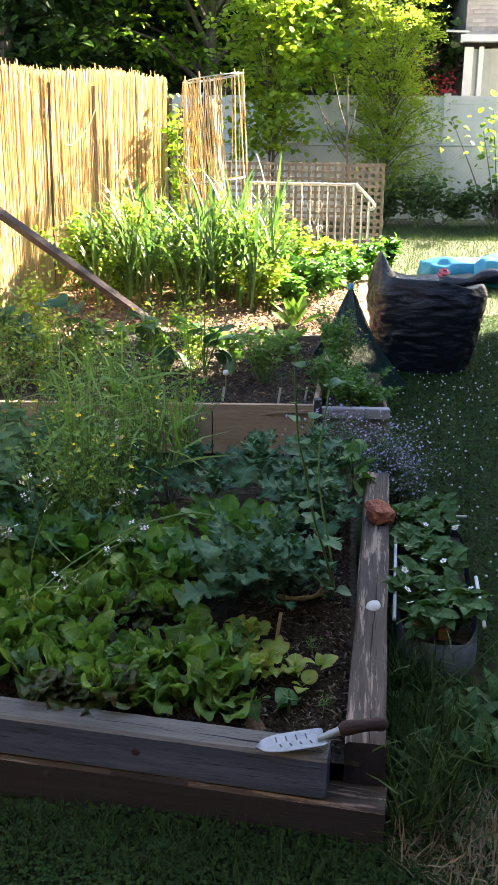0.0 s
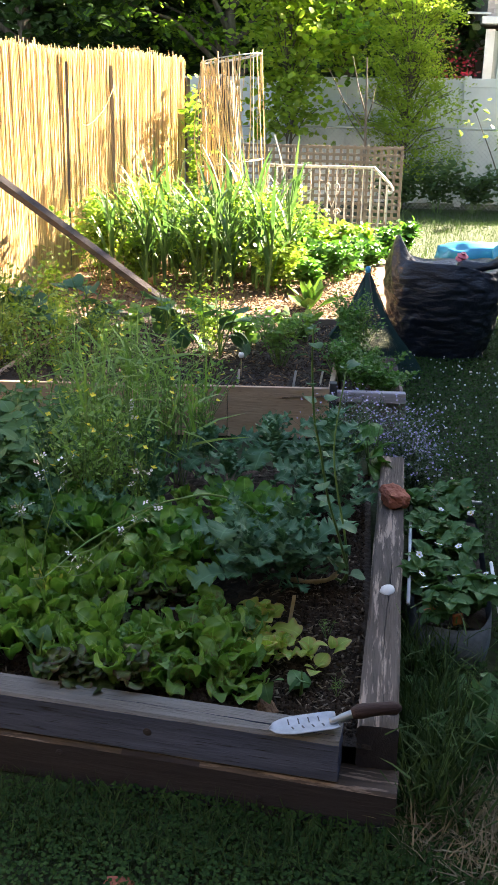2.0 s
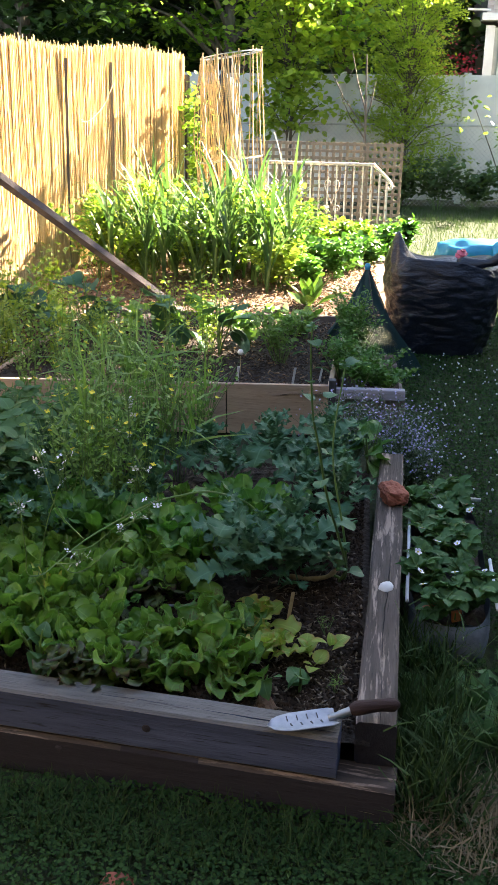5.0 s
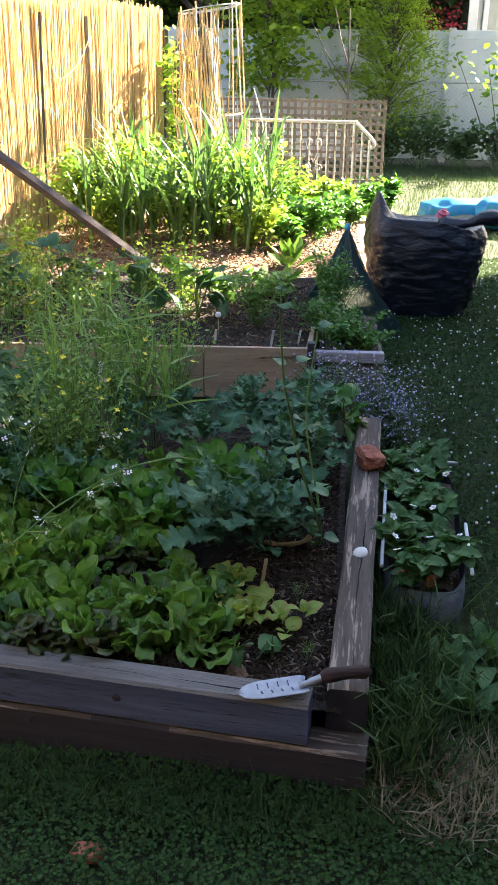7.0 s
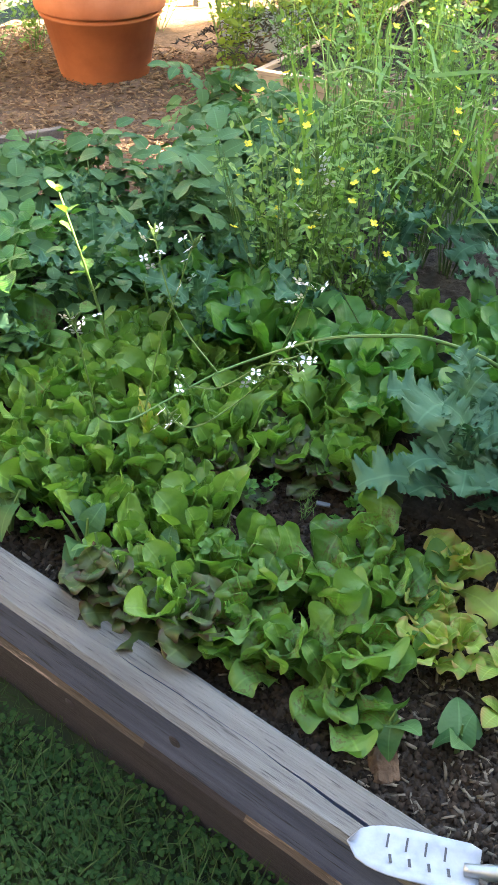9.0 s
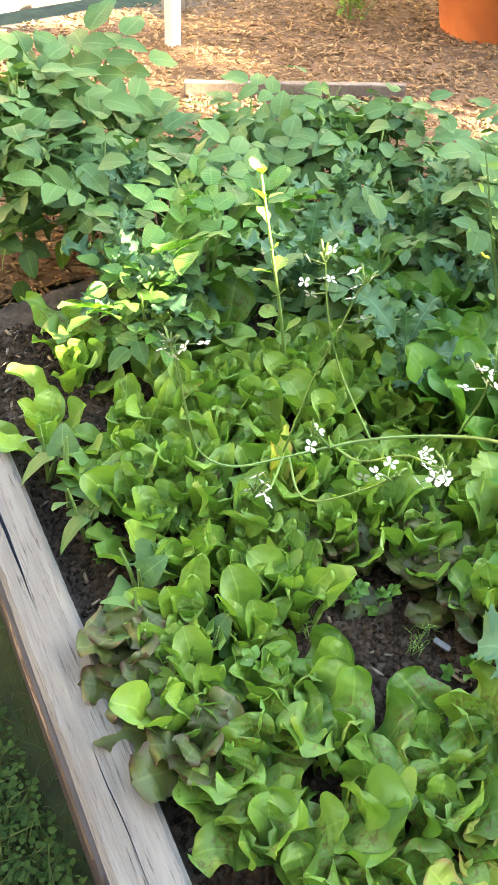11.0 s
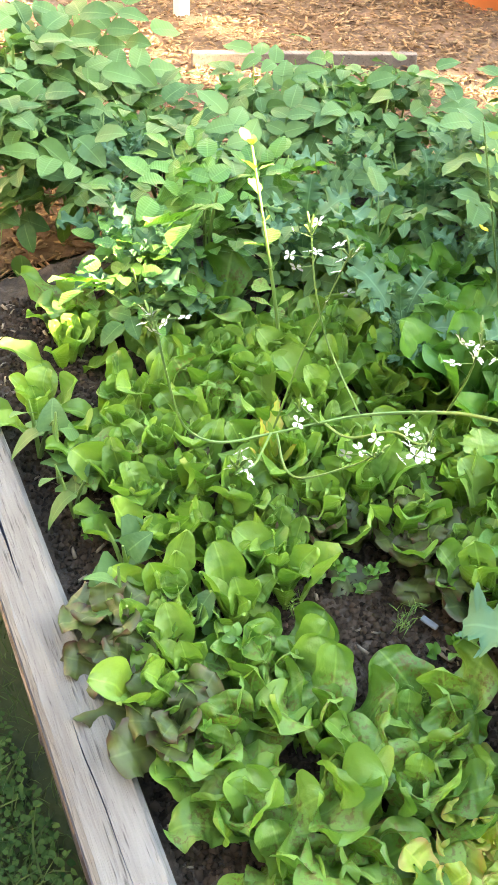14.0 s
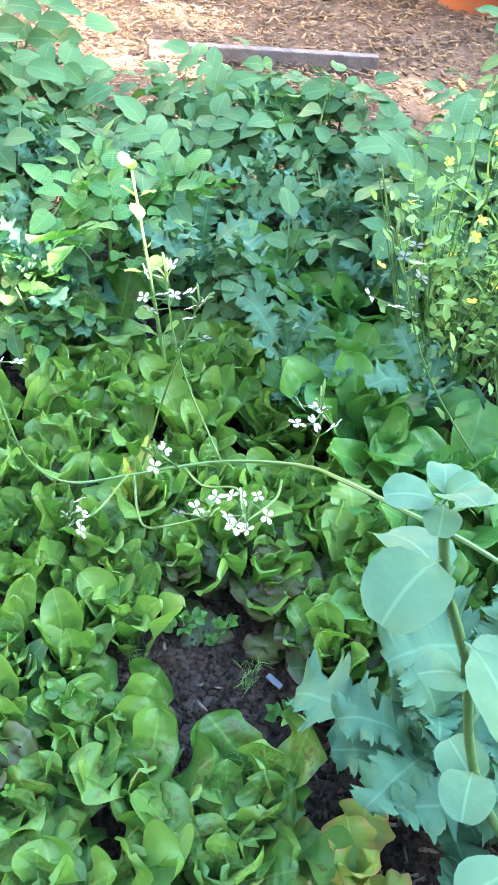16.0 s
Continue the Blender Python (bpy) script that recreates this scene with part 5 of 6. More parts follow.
piece("root_stump", tubed(glide([(0.06, 2.66, 0.195), (0.12, 2.64, 0.2), (0.18, 2.65, 0.205), (0.215, 2.66, 0.23), (0.22, 2.66, 0.28)], 4), [0.009 + 0.0015 * math.sin(k * 1.3) for k in range(17)], 8), M_twine, "bent woody foot of the bolting stalk on the soil", "plant stalk", smooth=True)

# ---- black bag ----
def sack(name, label, category, at, w, d, h, material, seed, wrinkle=0.03, tie=True):
    rng = random.Random(seed)
    nu_, nv_ = 96, 72
    verts, faces = [], []
    for j in range(nv_ + 1):
        f = j / nv_
        for i in range(nu_):
            a = 2 * math.pi * i / nu_
            base = (0.74 + 0.27 * min(1, f / 0.7) ** 0.8) * (1.0 - 0.1 * (max(0, f - 0.8) / 0.2) ** 2)
            n1 = noise.noise(Vector((2 * math.cos(a), 2 * math.sin(a), f * 2.5 + seed)))
            n2 = noise.noise(Vector((3 * math.cos(a), 3 * math.sin(a), f * 7 + seed)))
            n3 = abs(noise.noise(Vector((5 * math.cos(a) + f * 3, 5 * math.sin(a), f * 9 + seed))))
            n2 = 0.6 * n2 + 0.6 * abs(noise.noise(Vector((4 * math.cos(a), 4 * math.sin(a) + 5 * f, f * 10 + seed))))
            n4 = abs(noise.noise(Vector((1.3 * math.cos(a) + 0.8 * f, 1.3 * math.sin(a), f * 11 + 4 * n1 + seed))))
            n5 = abs(noise.noise(Vector((2.6 * math.cos(a) - 2 * f, 2.6 * math.sin(a), f * 19 + 5 * n1 + seed))))
            rr = base * (1 + 0.05 * n1 + wrinkle * n2 - wrinkle * n3 - 0.045 * n4 - 0.03 * n5)
            peak = math.exp(-((a - 3.45) / 0.3) ** 2)
            z = h * f * (1 + (0.27 * peak + 0.04 * math.exp(-((a - 3.6) / 0.9) ** 2) + 0.02 * math.sin(3 * a) + 0.05 * n1 - 0.02 * math.cos(a)) * f ** 3)
            rr *= 1 - 0.05 * peak * f ** 4
            verts.append((w / 2 * rr * math.copysign(abs(math.cos(a)) ** 0.72, math.cos(a)), d / 2 * rr * math.copysign(abs(math.sin(a)) ** 0.78, math.sin(a)), z))
    for j in range(nv_):
        for i in range(nu_):
            faces.append((j * nu_ + i, j * nu_ + (i + 1) % nu_, (j + 1) * nu_ + (i + 1) % nu_, (j + 1) * nu_ + i))
    top = len(verts)
    for ring, (sc, dz) in enumerate(((0.8, -0.02), (0.5, -0.05), (0.2, -0.06))):
        for i in range(nu_):
            x, y, z = verts[nv_ * nu_ + i]
            verts.append((x * sc, y * sc, h * 0.97 + (z - h * 0.97) * sc ** 3 + dz * (1 + 0.4 * noise.noise(Vector((x * 6, y * 6, seed))))))
        b0 = nv_ * nu_ if ring == 0 else top + (ring - 1) * nu_
        for i in range(nu_):
            faces.append((b0 + i, b0 + (i + 1) % nu_, top + ring * nu_ + (i + 1) % nu_, top + ring * nu_ + i))
    faces.append(tuple(range(top + 2 * nu_, top + 3 * nu_)))
    faces.append(tuple(range(nu_ - 1, -1, -1)))
    return piece(name, mesh_of(name, verts, faces, material, True), None, label, category, at=pose(*at))


bag = sack("bin_bag", "full black plastic bin bag with creased sides on the lawn", "bin bag", (0.865, 6.9, 0.0), 0.9, 0.76, 0.70, M_bag, 3, 0.05)
part("twisted_neck", tubed(glide([(0.1, -0.1, 0.66), (0.28, -0.2, 0.7), (0.4, -0.22, 0.745), (0.52, -0.2, 0.735)], 4), [0.06, 0.07, 0.05, 0.04, 0.03, 0.035, 0.04, 0.05, 0.055, 0.06, 0.06, 0.05, 0.03], 9), M_bag, bag, "twisted neck of the bag", True)
piece("pink_ball", lathe([(0, -0.03), (0.025, -0.034), (0.052, -0.012), (0.036, 0.004), (0.046, 0.018), (0.016, 0.03), (0.02, 0.042), (0, 0.036)], 7), M_pink, "crumpled pink plastic on the bin bag", "plastic", at=pose(0.98, 6.85, 0.735, 20, 10, 0))
for k, (x, y, z, w, h) in enumerate(((1.62, 11.3, 0.0, 0.95, 0.3), (2.15, 11.0, 0.0, 0.8, 0.36))):
    bm = bmesh.new()
    bmesh.ops.create_uvsphere(bm, u_segments=28, v_segments=14, radius=1.0)
    for v in bm.verts:
        n_ = noise.noise(v.co * 2.2 + Vector((k * 7, 0, 0)))
        v.co = Vector((math.copysign(abs(v.co.x) ** 0.6, v.co.x) * w / 2, math.copysign(abs(v.co.y) ** 0.7, v.co.y) * 0.28, (math.copysign(abs(v.co.z) ** 0.7, v.co.z) + 1) * h / 2)) * (1 + 0.16 * n_)
    sk = piece("soil_sack", bm, M_blue, "plump bright blue sack lying on the sunlit grass", "sack", group="blue sacks", smooth=True, at=pose(x, y, z, 0, 0, 8 - 20 * k))
    part("label", boxed((0.26, 0.16, 0.004), (0.12, -0.1, h * 0.93), (22, 4, 5)), M_white, sk, "white printed panel")

# ---- netted cone ----
cone = thing("net_cloche", "dark green net draped over canes tied at the top", "plant cover", at=(0.29, 6.15, 0.0))
nv_, nu_ = 36, 120
bm = bmesh.new()
for k in range(nu_):
    a = 2 * math.pi * k / nu_
    for sgn in (1, -1):
        pts = []
        for j in range(13):
            f = j / 12
            rr = 0.40 * (1 - f) ** 1.25 * (1 + 0.06 * math.sin(4 * a + 3 * f)) + 0.012
            aa = a + sgn * f * 1.3
            pts.append((rr * math.cos(aa), rr * 0.9 * math.sin(aa), 0.02 + 0.70 * f))
        tube(bm, pts, 0.0022, 3)
tagged(part("net", bm, M_net, cone), kind="stuff")
for k in range(4):
    a = k * math.pi / 2 + 0.4
    part("cane", tubed([(0.37 * math.cos(a), 0.34 * math.sin(a), 0), (0.0, 0.0, 0.74)], 0.004, 6), M_ink, cone)
part("cap", lathe([(0, 0.76), (0.016, 0.755), (0.02, 0.735), (0.018, 0.715), (0.0, 0.71)], 12), M_blue, cone, "small blue cap", True)

# ---- small things on the timbers ----
trowel = thing("trowel", "hand trowel, whitish marked blade and brown handle, across the timbers", "trowel", at=(0.246, 1.772, 0.272), rz=16)
n_ = 12
verts, faces = [], []
for i in range(n_ + 1):
    u = i / n_
    hw = 0.036 * min(1.0, math.sqrt(max(0.0, 1 - ((1 - min(1, u / 0.42)) ** 2)))) * (1.0 if u < 0.93 else 1 - 2.5 * (u - 0.93))
    for j in range(7):
        v = -1 + j / 3
        verts.append((-0.178 + 0.178 * u, v * hw, -0.008 + 0.011 * v * v * (0.4 + 0.6 * u) + 0.004 * u))
faces = [(i * 7 + j, (i + 1) * 7 + j, (i + 1) * 7 + j + 1, i * 7 + j + 1) for i in range(n_) for j in range(6)]
blade = part("blade", mesh_of("blade", verts, faces, M_blade, True), None, trowel, "whitish metal blade with depth marks")
sol = blade.modifiers.new("thick", "SOLIDIFY")
sol.thickness = 0.002
for k in range(4):
    part("mark", boxed((0.003, 0.019, 0.001), (-0.125 + 0.026 * k, 0.012, 0.0005 + 0.001 * k), (6, 0, 0)), M_ink, blade, "dark depth mark")
    part("mark", boxed((0.004, 0.012, 0.001), (-0.118 + 0.026 * k, -0.012, -0.0002 + 0.001 * k), (-6, 0, 12)), M_ink, blade, "dark depth mark")
part("ferrule", tubed(glide([(-0.02, 0, 0.0), (0.01, 0, 0.008), (0.04, 0, 0.018)], 4), [0.009] * 4 + [0.011] * 4 + [0.0125], 10), M_steel, trowel, "grey metal ferrule", True)
hp = glide([(0.036, 0, 0.018), (0.06, -0.001, 0.024), (0.10, 0, 0.026), (0.14, 0.004, 0.022), (0.168, 0.004, 0.018)], 4)
part("handle", tubed(hp, [0.012, 0.015, 0.017, 0.0185, 0.019, 0.019, 0.018, 0.0175, 0.017, 0.0165, 0.0165, 0.017, 0.018, 0.018, 0.017, 0.012, 0.006], 12), M_handle, trowel, "dark reddish-brown curved wooden handle", True)

verts = []
bm = bmesh.new()
bmesh.ops.create_uvsphere(bm, u_segments=14, v_segments=8, radius=0.022)
bmesh.ops.delete(bm, geom=[v for v in bm.verts if v.co.z < -0.004 + 0.004 * math.sin(v.co.x * 300)], context="VERTS")
for v in bm.verts:
    v.co *= 1 + 0.18 * noise.noise(v.co * 90)
egg = piece("eggshell", bm, M_shell, "broken white eggshell on the side timber", "eggshell", smooth=True, at=pose(0.385, 2.515, 0.256, 15, -10, 30))
egg.scale = (1.2, 1.0, 0.5)


def rough_stone(name, label, category, size, material, at, seed):
    bm = bmesh.new()
    bmesh.ops.create_icosphere(bm, subdivisions=4, radius=0.5)
    for v in bm.verts:
        c = v.co.copy()
        k = max(abs(c.x), abs(c.y), abs(c.z)) * 2
        v.co = c / k ** 0.55
        v.co *= 1 + 0.16 * noise.noise(c * 4 + Vector((seed, 0, 0))) + 0.07 * noise.noise(c * 13) + 0.05 * noise.noise(c * 29)
        v.co = Vector((v.co.x * size[0], v.co.y * size[1], v.co.z * size[2]))
    return piece(name, bm, material, label, category, smooth=False, at=at)


rough_stone("brick", "broken red brick lump lying on the side timber", "brick", (0.10, 0.13, 0.07), M_brick, pose(0.425, 3.25, 0.285, 6, 8, 20), 1)
rough_stone("brick", "half-buried red brick on the lawn", "brick", (0.13, 0.10, 0.07), M_brick, pose(0.72, 3.62, 0.085, 0, 5, 10), 5)
rough_stone("brick", "small brick fragment in the grass", "brick", (0.075, 0.05, 0.03), M_brick, pose(-0.24, 1.425, 0.012, 0, 5, 10), 9)
rough_stone("stone", "brown stone on the bed's soil", "stone", (0.045, 0.06, 0.04), M_mulch, pose(0.055, 1.895, 0.2, 20, 15, 40), 12)
piece("plant_tag", boxed((0.012, 0.003, 0.13), bevel=0.001), M_twine, "pale wooden plant tag in the soil", "plant tag", at=pose(0.085, 2.325, 0.255, 6, 5, 30))

# ---- strawberry bin ----
binn = thing("fabric_planter", "blue-grey fabric planter in a white tube frame with strawberries", "planter", at=(0.60, 2.5, 0.0), rz=-3)
verts, faces = [], []
for j in range(9):
    f = j / 8
    for i in range(40):
        a = 2 * math.pi * i / 40
        cx, cy = math.copysign(abs(math.cos(a)) ** 0.35, math.cos(a)), math.copysign(abs(math.sin(a)) ** 0.35, math.sin(a))
        bulge = 1 + 0.05 * math.sin(math.pi * f) + 0.03 * noise.noise(Vector((cx * 3, cy * 3, f * 4)))
        verts.append((0.135 * cx * bulge, 0.46 + 0.47 * cy * bulge, 0.16 * f - 0.02 * math.sin(a * 3) * f))
for j in range(8):
    for i in range(40):
        faces.append((j * 40 + i, j * 40 + (i + 1) % 40, (j + 1) * 40 + (i + 1) % 40, (j + 1) * 40 + i))
faces.append(tuple(range(39, -1, -1)))
part("body", mesh_of("body", verts, faces, M_fabric, True), None, binn)
part("soil", sheet("soil", -0.12, 0.12, 0.02, 0.9, 10, 24, lambda x, y: 0.13 + 0.02 * noise2(x, y, 9), M_soil), None, binn)
for x, ya in ((-0.145, 0.95), (0.145, 0.38)):
    part("tube", tubed([(x, 0.0, 0.215), (x, ya, 0.205)], 0.0065, 8), M_tube, binn, "white plastic tube", True)
for y in (0.93,):
    part("tube", tubed([(-0.145, y, 0.208), (0.145, y, 0.208)], 0.008, 8), M_steel, binn, "grey plastic tube", True)
def trifoliate(size, material, seed):
    """Three toothed leaflets at the end of a short stalk."""
    r = random.Random(seed)
    items = []
    for a in (-62, 0, 62):
        lf = leaf("leaflet", size, size * 0.85, egg_shape, 25, -25, 0.25, 0.02, material, nu=12, nv=6, teeth=0.14, seed=seed + a, crumple=0.02, even=True)
        items.append((lf, pose(size * 0.25, 0, 0) @ pose(0, 0, 0, 0, r.uniform(-12, 12), a)))
    items.append((leaf("stalk", size * 0.3, 0.005, lance, 0, 0, 0, 0, material, nu=3, nv=2, seed=seed), pose(0, 0, 0)))
    return compound("leaf", items, material)


sb = [trifoliate(0.055 + 0.007 * k, M_potato, 120 + k) for k in range(3)]
straw = [stemmed("strawberry_plant", "strawberry plant with toothed leaves and white flowers", "strawberry plant", "strawberries", sb, 6, 0.13, 4, 0.1, 130 + k) for k in range(3)]
for k, s_ in enumerate(straw):
    r = random.Random(k)
    for j in range(1 + k % 2):
        a, d = r.uniform(0, 6.28), r.uniform(0.03, 0.11)
        fl = bmesh.new()
        for q in range(5):
            v = [fl.verts.new(p) for p in ((0.002, 0, 0), (0.009, 0.007, 0.002), (0.016, 0.004, 0.003), (0.016, -0.004, 0.003), (0.009, -0.007, 0.002))]
            fl.faces.new(v)
            bmesh.ops.rotate(fl, verts=v, cent=(0, 0, 0), matrix=Matrix.Rotation(q * 2 * math.pi / 5, 3, "Z"))
        f_ = part("white_flower", fl, M_petal_white, s_, "white five-petalled flower")
        f_.matrix_local = pose(d * math.cos(a), d * math.sin(a), 0.15, r.uniform(0, 50), r.uniform(-30, 30), 0)
        part("flower_centre", lathe([(0, 0.004), (0.003, 0.003), (0.004, 0)], 8), M_petal_yellow, f_)
scatter(straw, [(0.56 + 0.1 * (k % 2) + 0.02 * math.sin(k * 2.3), 2.53 + 0.083 * k, 0.135) for k in range(12)], 140, (0.7, 1.0))

for x, y, w in ((0.535, 2.545, 0.05), (0.62, 2.52, 0.035), (0.56, 2.53, 0.03)):
    piece("pot_shard", boxed((w, 0.012, 0.05), bevel=0.004), M_clay, "red clay pot shard in the fabric planter", "pot shard", group="red pot shards", at=pose(x, y, 0.165, 20, 15 * math.sin(x * 90), 10))
dock_leaf = [leaf("leaf", 0.15 + 0.02 * k, 0.065, egg_shape, 35, -20 - 12 * k, 0.2, 0.03, M_potato, nu=10, nv=6, seed=155 + k, freq=5, even=True) for k in range(2)]
dock = [rosette("dock_weed", "broad-leaved dock weed growing in the long grass", "weed", "dock weeds", dock_leaf, 7, lift=(25, 75), size=(0.6, 1.0), seed=157 + k) for k in range(2)]
scatter(dock, [(0.57, 2.2, 0.0), (0.66, 2.2, 0.0), (0.7, 2.06, 0.0), (0.52, 2.02, 0.0), (0.78, 2.3, 0.0), (0.5, 2.38, 0.0)], 158, (0.8, 1.15))
lawn_stalks = [(0.5, 1.9), (0.6, 2.1), (0.72, 1.95), (0.55, 2.35), (0.85, 2.2), (0.47, 1.75)]
for k, (x, y) in enumerate(lawn_stalks):
    clump("tall_grass", "long thin grass stalks gone to seed by the timber", "grass", "seeding grass", x, y, 0.0, 0.16, 0.12, 0.3, 60, (0.05, 0.13), M_grass, BLADE, BLADE_F, seed=350 + k, stems=7, stem_r=0.0012, shape=0.7, tilt=80)

# ---- thyme in flower, big strawberry by the timber ----
for k, (x, y, rx, hh) in enumerate(((0.47, 4.15, 0.2, 0.36), (0.26, 4.35, 0.2, 0.36), (0.55, 4.0, 0.13, 0.28))):
    ty = clump("thyme_bush", "thyme bush covered in tiny mauve flowers, spilling onto the lawn", "herb", "flowering thyme", x, y, 0.02, rx, 0.18, hh, 2200, (0.008, 0.018), M_thyme, seed=300 + k, stems=70, stem_r=0.0016, shape=0.6, tilt=80, stem_mat=M_thyme)
    rng = np.random.default_rng(310 + k)
    n = 430
    pos = np.stack([rng.normal(0, rx * 0.55, n), rng.normal(0, 0.1, n), hh * rng.uniform(0.35, 1.05, n)], 1)
    star = [(0, 0, 0), (1, 0.3, 0.2), (0.3, 1, 0.2), (-1, 0.3, 0.2), (-0.3, -1, 0.2), (1, -0.5, 0.1)]
    tagged(part("blossom", cloud("blossom", star, [(0, 1, 2), (0, 2, 3), (0, 3, 4), (0, 4, 5)], (pos, turns(rng, n, 80, (0.0035, 0.0075), -40)), M_petal_mauve), None, ty, "tiny mauve flowers"), kind="stuff")
sprout = [rosette("clover_sprout", "tiny three-leaved clover sprout among the lettuces", "clover", "clover sprouts", [trifoliate(0.016 + 0.003 * k, M_mint, 160 + k)], 5, lift=(25, 75), size=(0.8, 1.1), base=0.02, height=0.05, seed=163 + k) for k in range(2)]
scatter(sprout, [(-0.43, 1.99, 0.24), (-0.39, 1.95, 0.24), (-0.27, 1.96, 0.26), (-0.36, 2.08, 0.25), (-0.74, 1.99, 0.2), (-0.82, 2.03, 0.2), (-0.45, 2.28, 0.2), (-0.7, 2.08, 0.22), (-0.4, 2.33, 0.2), (-0.24, 2.35, 0.2)], 165, (0.8, 1.2), 12)
big_straw = stemmed("strawberry_plant", "large-leaved strawberry plant by the end of the timber", "strawberry plant", "strawberries", [trifoliate(0.11, M_chard, 150)], 3, 0.22, 2, 0.1, 151)
big_straw.matrix_world = pose(0.33, 3.72, 0.16)

# ---- plants of the boarded bed ----
clump("pepper_plant", "bushy pale green pepper plant in the boarded bed", "pepper plant", "", -0.22, 5.32, 0.25, 0.18, 0.16, 0.34, 700, (0.018, 0.045), M_weed, LEAF4, LEAF4_F, seed=400, stems=14)
mint_spots = [(0.28, 4.95, 0.2), (0.16, 5.15, 0.3), (0.36, 5.2, 0.2), (0.42, 4.95, 0.12), (0.24, 5.45, 0.42), (0.2, 5.6, 0.48)]
for k, (x, y, hh) in enumerate(mint_spots):
    clump("mint_plant", "mint with upright leafy stems in the planter", "mint", "mint in the planter", x, y, 0.22, 0.13, 0.14, hh, 900, (0.016, 0.036), M_mint, LEAF4, LEAF4_F, seed=410 + k, stems=12)
sq = [leaf("leaf", 0.22, 0.2, round_leaf, 35, -35, 0.15, 0.02, M_kale, nu=8, nv=6, seed=160 + k) for k in range(2)]
for k, (x, y) in enumerate(((-0.95, 5.5), (-0.62, 5.45), (-1.9, 5.6), (-1.6, 5.9))):
    q = stemmed("squash_plant", "squash plant with broad dull green leaves", "squash plant", "squash", sq, 5, 0.4, 2, 0.2, 170 + k)
    q.matrix_world = pose(x, y, 0.25)
for k in range(9):
    x = -2.3 + 0.2 * k
    clump("weed_clump", "wispy tall weeds with tiny pale flowers", "weeds", "wispy weeds", x, 5.3 + 0.4 * math.sin(k * 1.9), 0.24, 0.2, 0.2, 0.5 + 0.1 * math.sin(k), 330, (0.014, 0.042), M_weed_sunlit if k % 3 else M_weed, seed=430 + k, stems=14, stem_r=0.002, shape=0.9)
for k, (x, y) in enumerate(((-2.2, 5.0), (-1.95, 5.3), (-2.3, 5.7), (-1.9, 6.1), (-1.55, 5.1), (-2.5, 6.3), (-2.1, 6.6))):
    clump("weed_clump", "leafy sunlit weeds between pot and boarded bed", "weeds", "leafy weeds", x, y, 0.05, 0.2, 0.2, 0.62 + 0.12 * math.sin(k * 2.2), 380, (0.025, 0.06), M_weed_sunlit, LEAF4, LEAF4_F, seed=470 + k, stems=12, stem_r=0.0025, shape=0.7)
for k, (x, y, hh) in enumerate(((-3.45, 4.95, 0.5), (-3.3, 4.4, 0.4), (-2.5, 5.5, 0.4), (-3.15, 5.65, 0.55))):
    clump("weed_clump", "straggling weeds by the board fence", "weeds", "fence weeds", x, y, 0.02, 0.2, 0.22, hh, 300, (0.02, 0.05), M_weed, LEAF4, LEAF4_F, seed=480 + k, stems=14, stem_r=0.002, shape=0.8)
for k in range(8):
    x = -1.3 + 0.17 * k
    clump("bean_seedling", "young bean plant in mulched soil", "bean plant", "bean seedlings", x, 5.95 + 0.2 * math.sin(k * 2.2), 0.25, 0.09, 0.09, 0.22, 60, (0.04, 0.09), M_weed, BROAD, BROAD_F, seed=450 + k, stems=4)

for k, (x, y, zz) in enumerate(((-0.42, 4.86, 0.3), (-0.1, 4.88, 0.3), (0.05, 4.9, 0.3))):
    piece("plant_tag", boxed((0.014, 0.003, 0.1), bevel=0.001), M_white, "white plastic plant tag in the boarded bed", "plant tag", group="white plant tags", at=pose(x, y, zz, 8, 6, 20 * k))
pot_b = thing("nursery_pot", "small black nursery pot on the soil", "pot", at=(-1.0, 4.95, 0.26))
part("body", lathe([(0.0, 0.0), (0.04, 0.0), (0.055, 0.09), (0.06, 0.092), (0.058, 0.1), (0.05, 0.1), (0.045, 0.03)], 18), M_ink, pot_b, smooth=True)
piece("eggshell", lathe([(0, 0.02), (0.013, 0.016), (0.019, 0.0), (0.013, -0.012), (0, -0.016)], 12), M_shell, "white eggshell on a cane in the boarded bed", "eggshell", smooth=True, at=pose(-0.43, 5.05, 0.38))
piece("plant_cane", tubed([(-0.43, 5.05, 0.2), (-0.43, 5.05, 0.36)], 0.003, 5), M_twine, "thin cane holding up the eggshell", "cane")

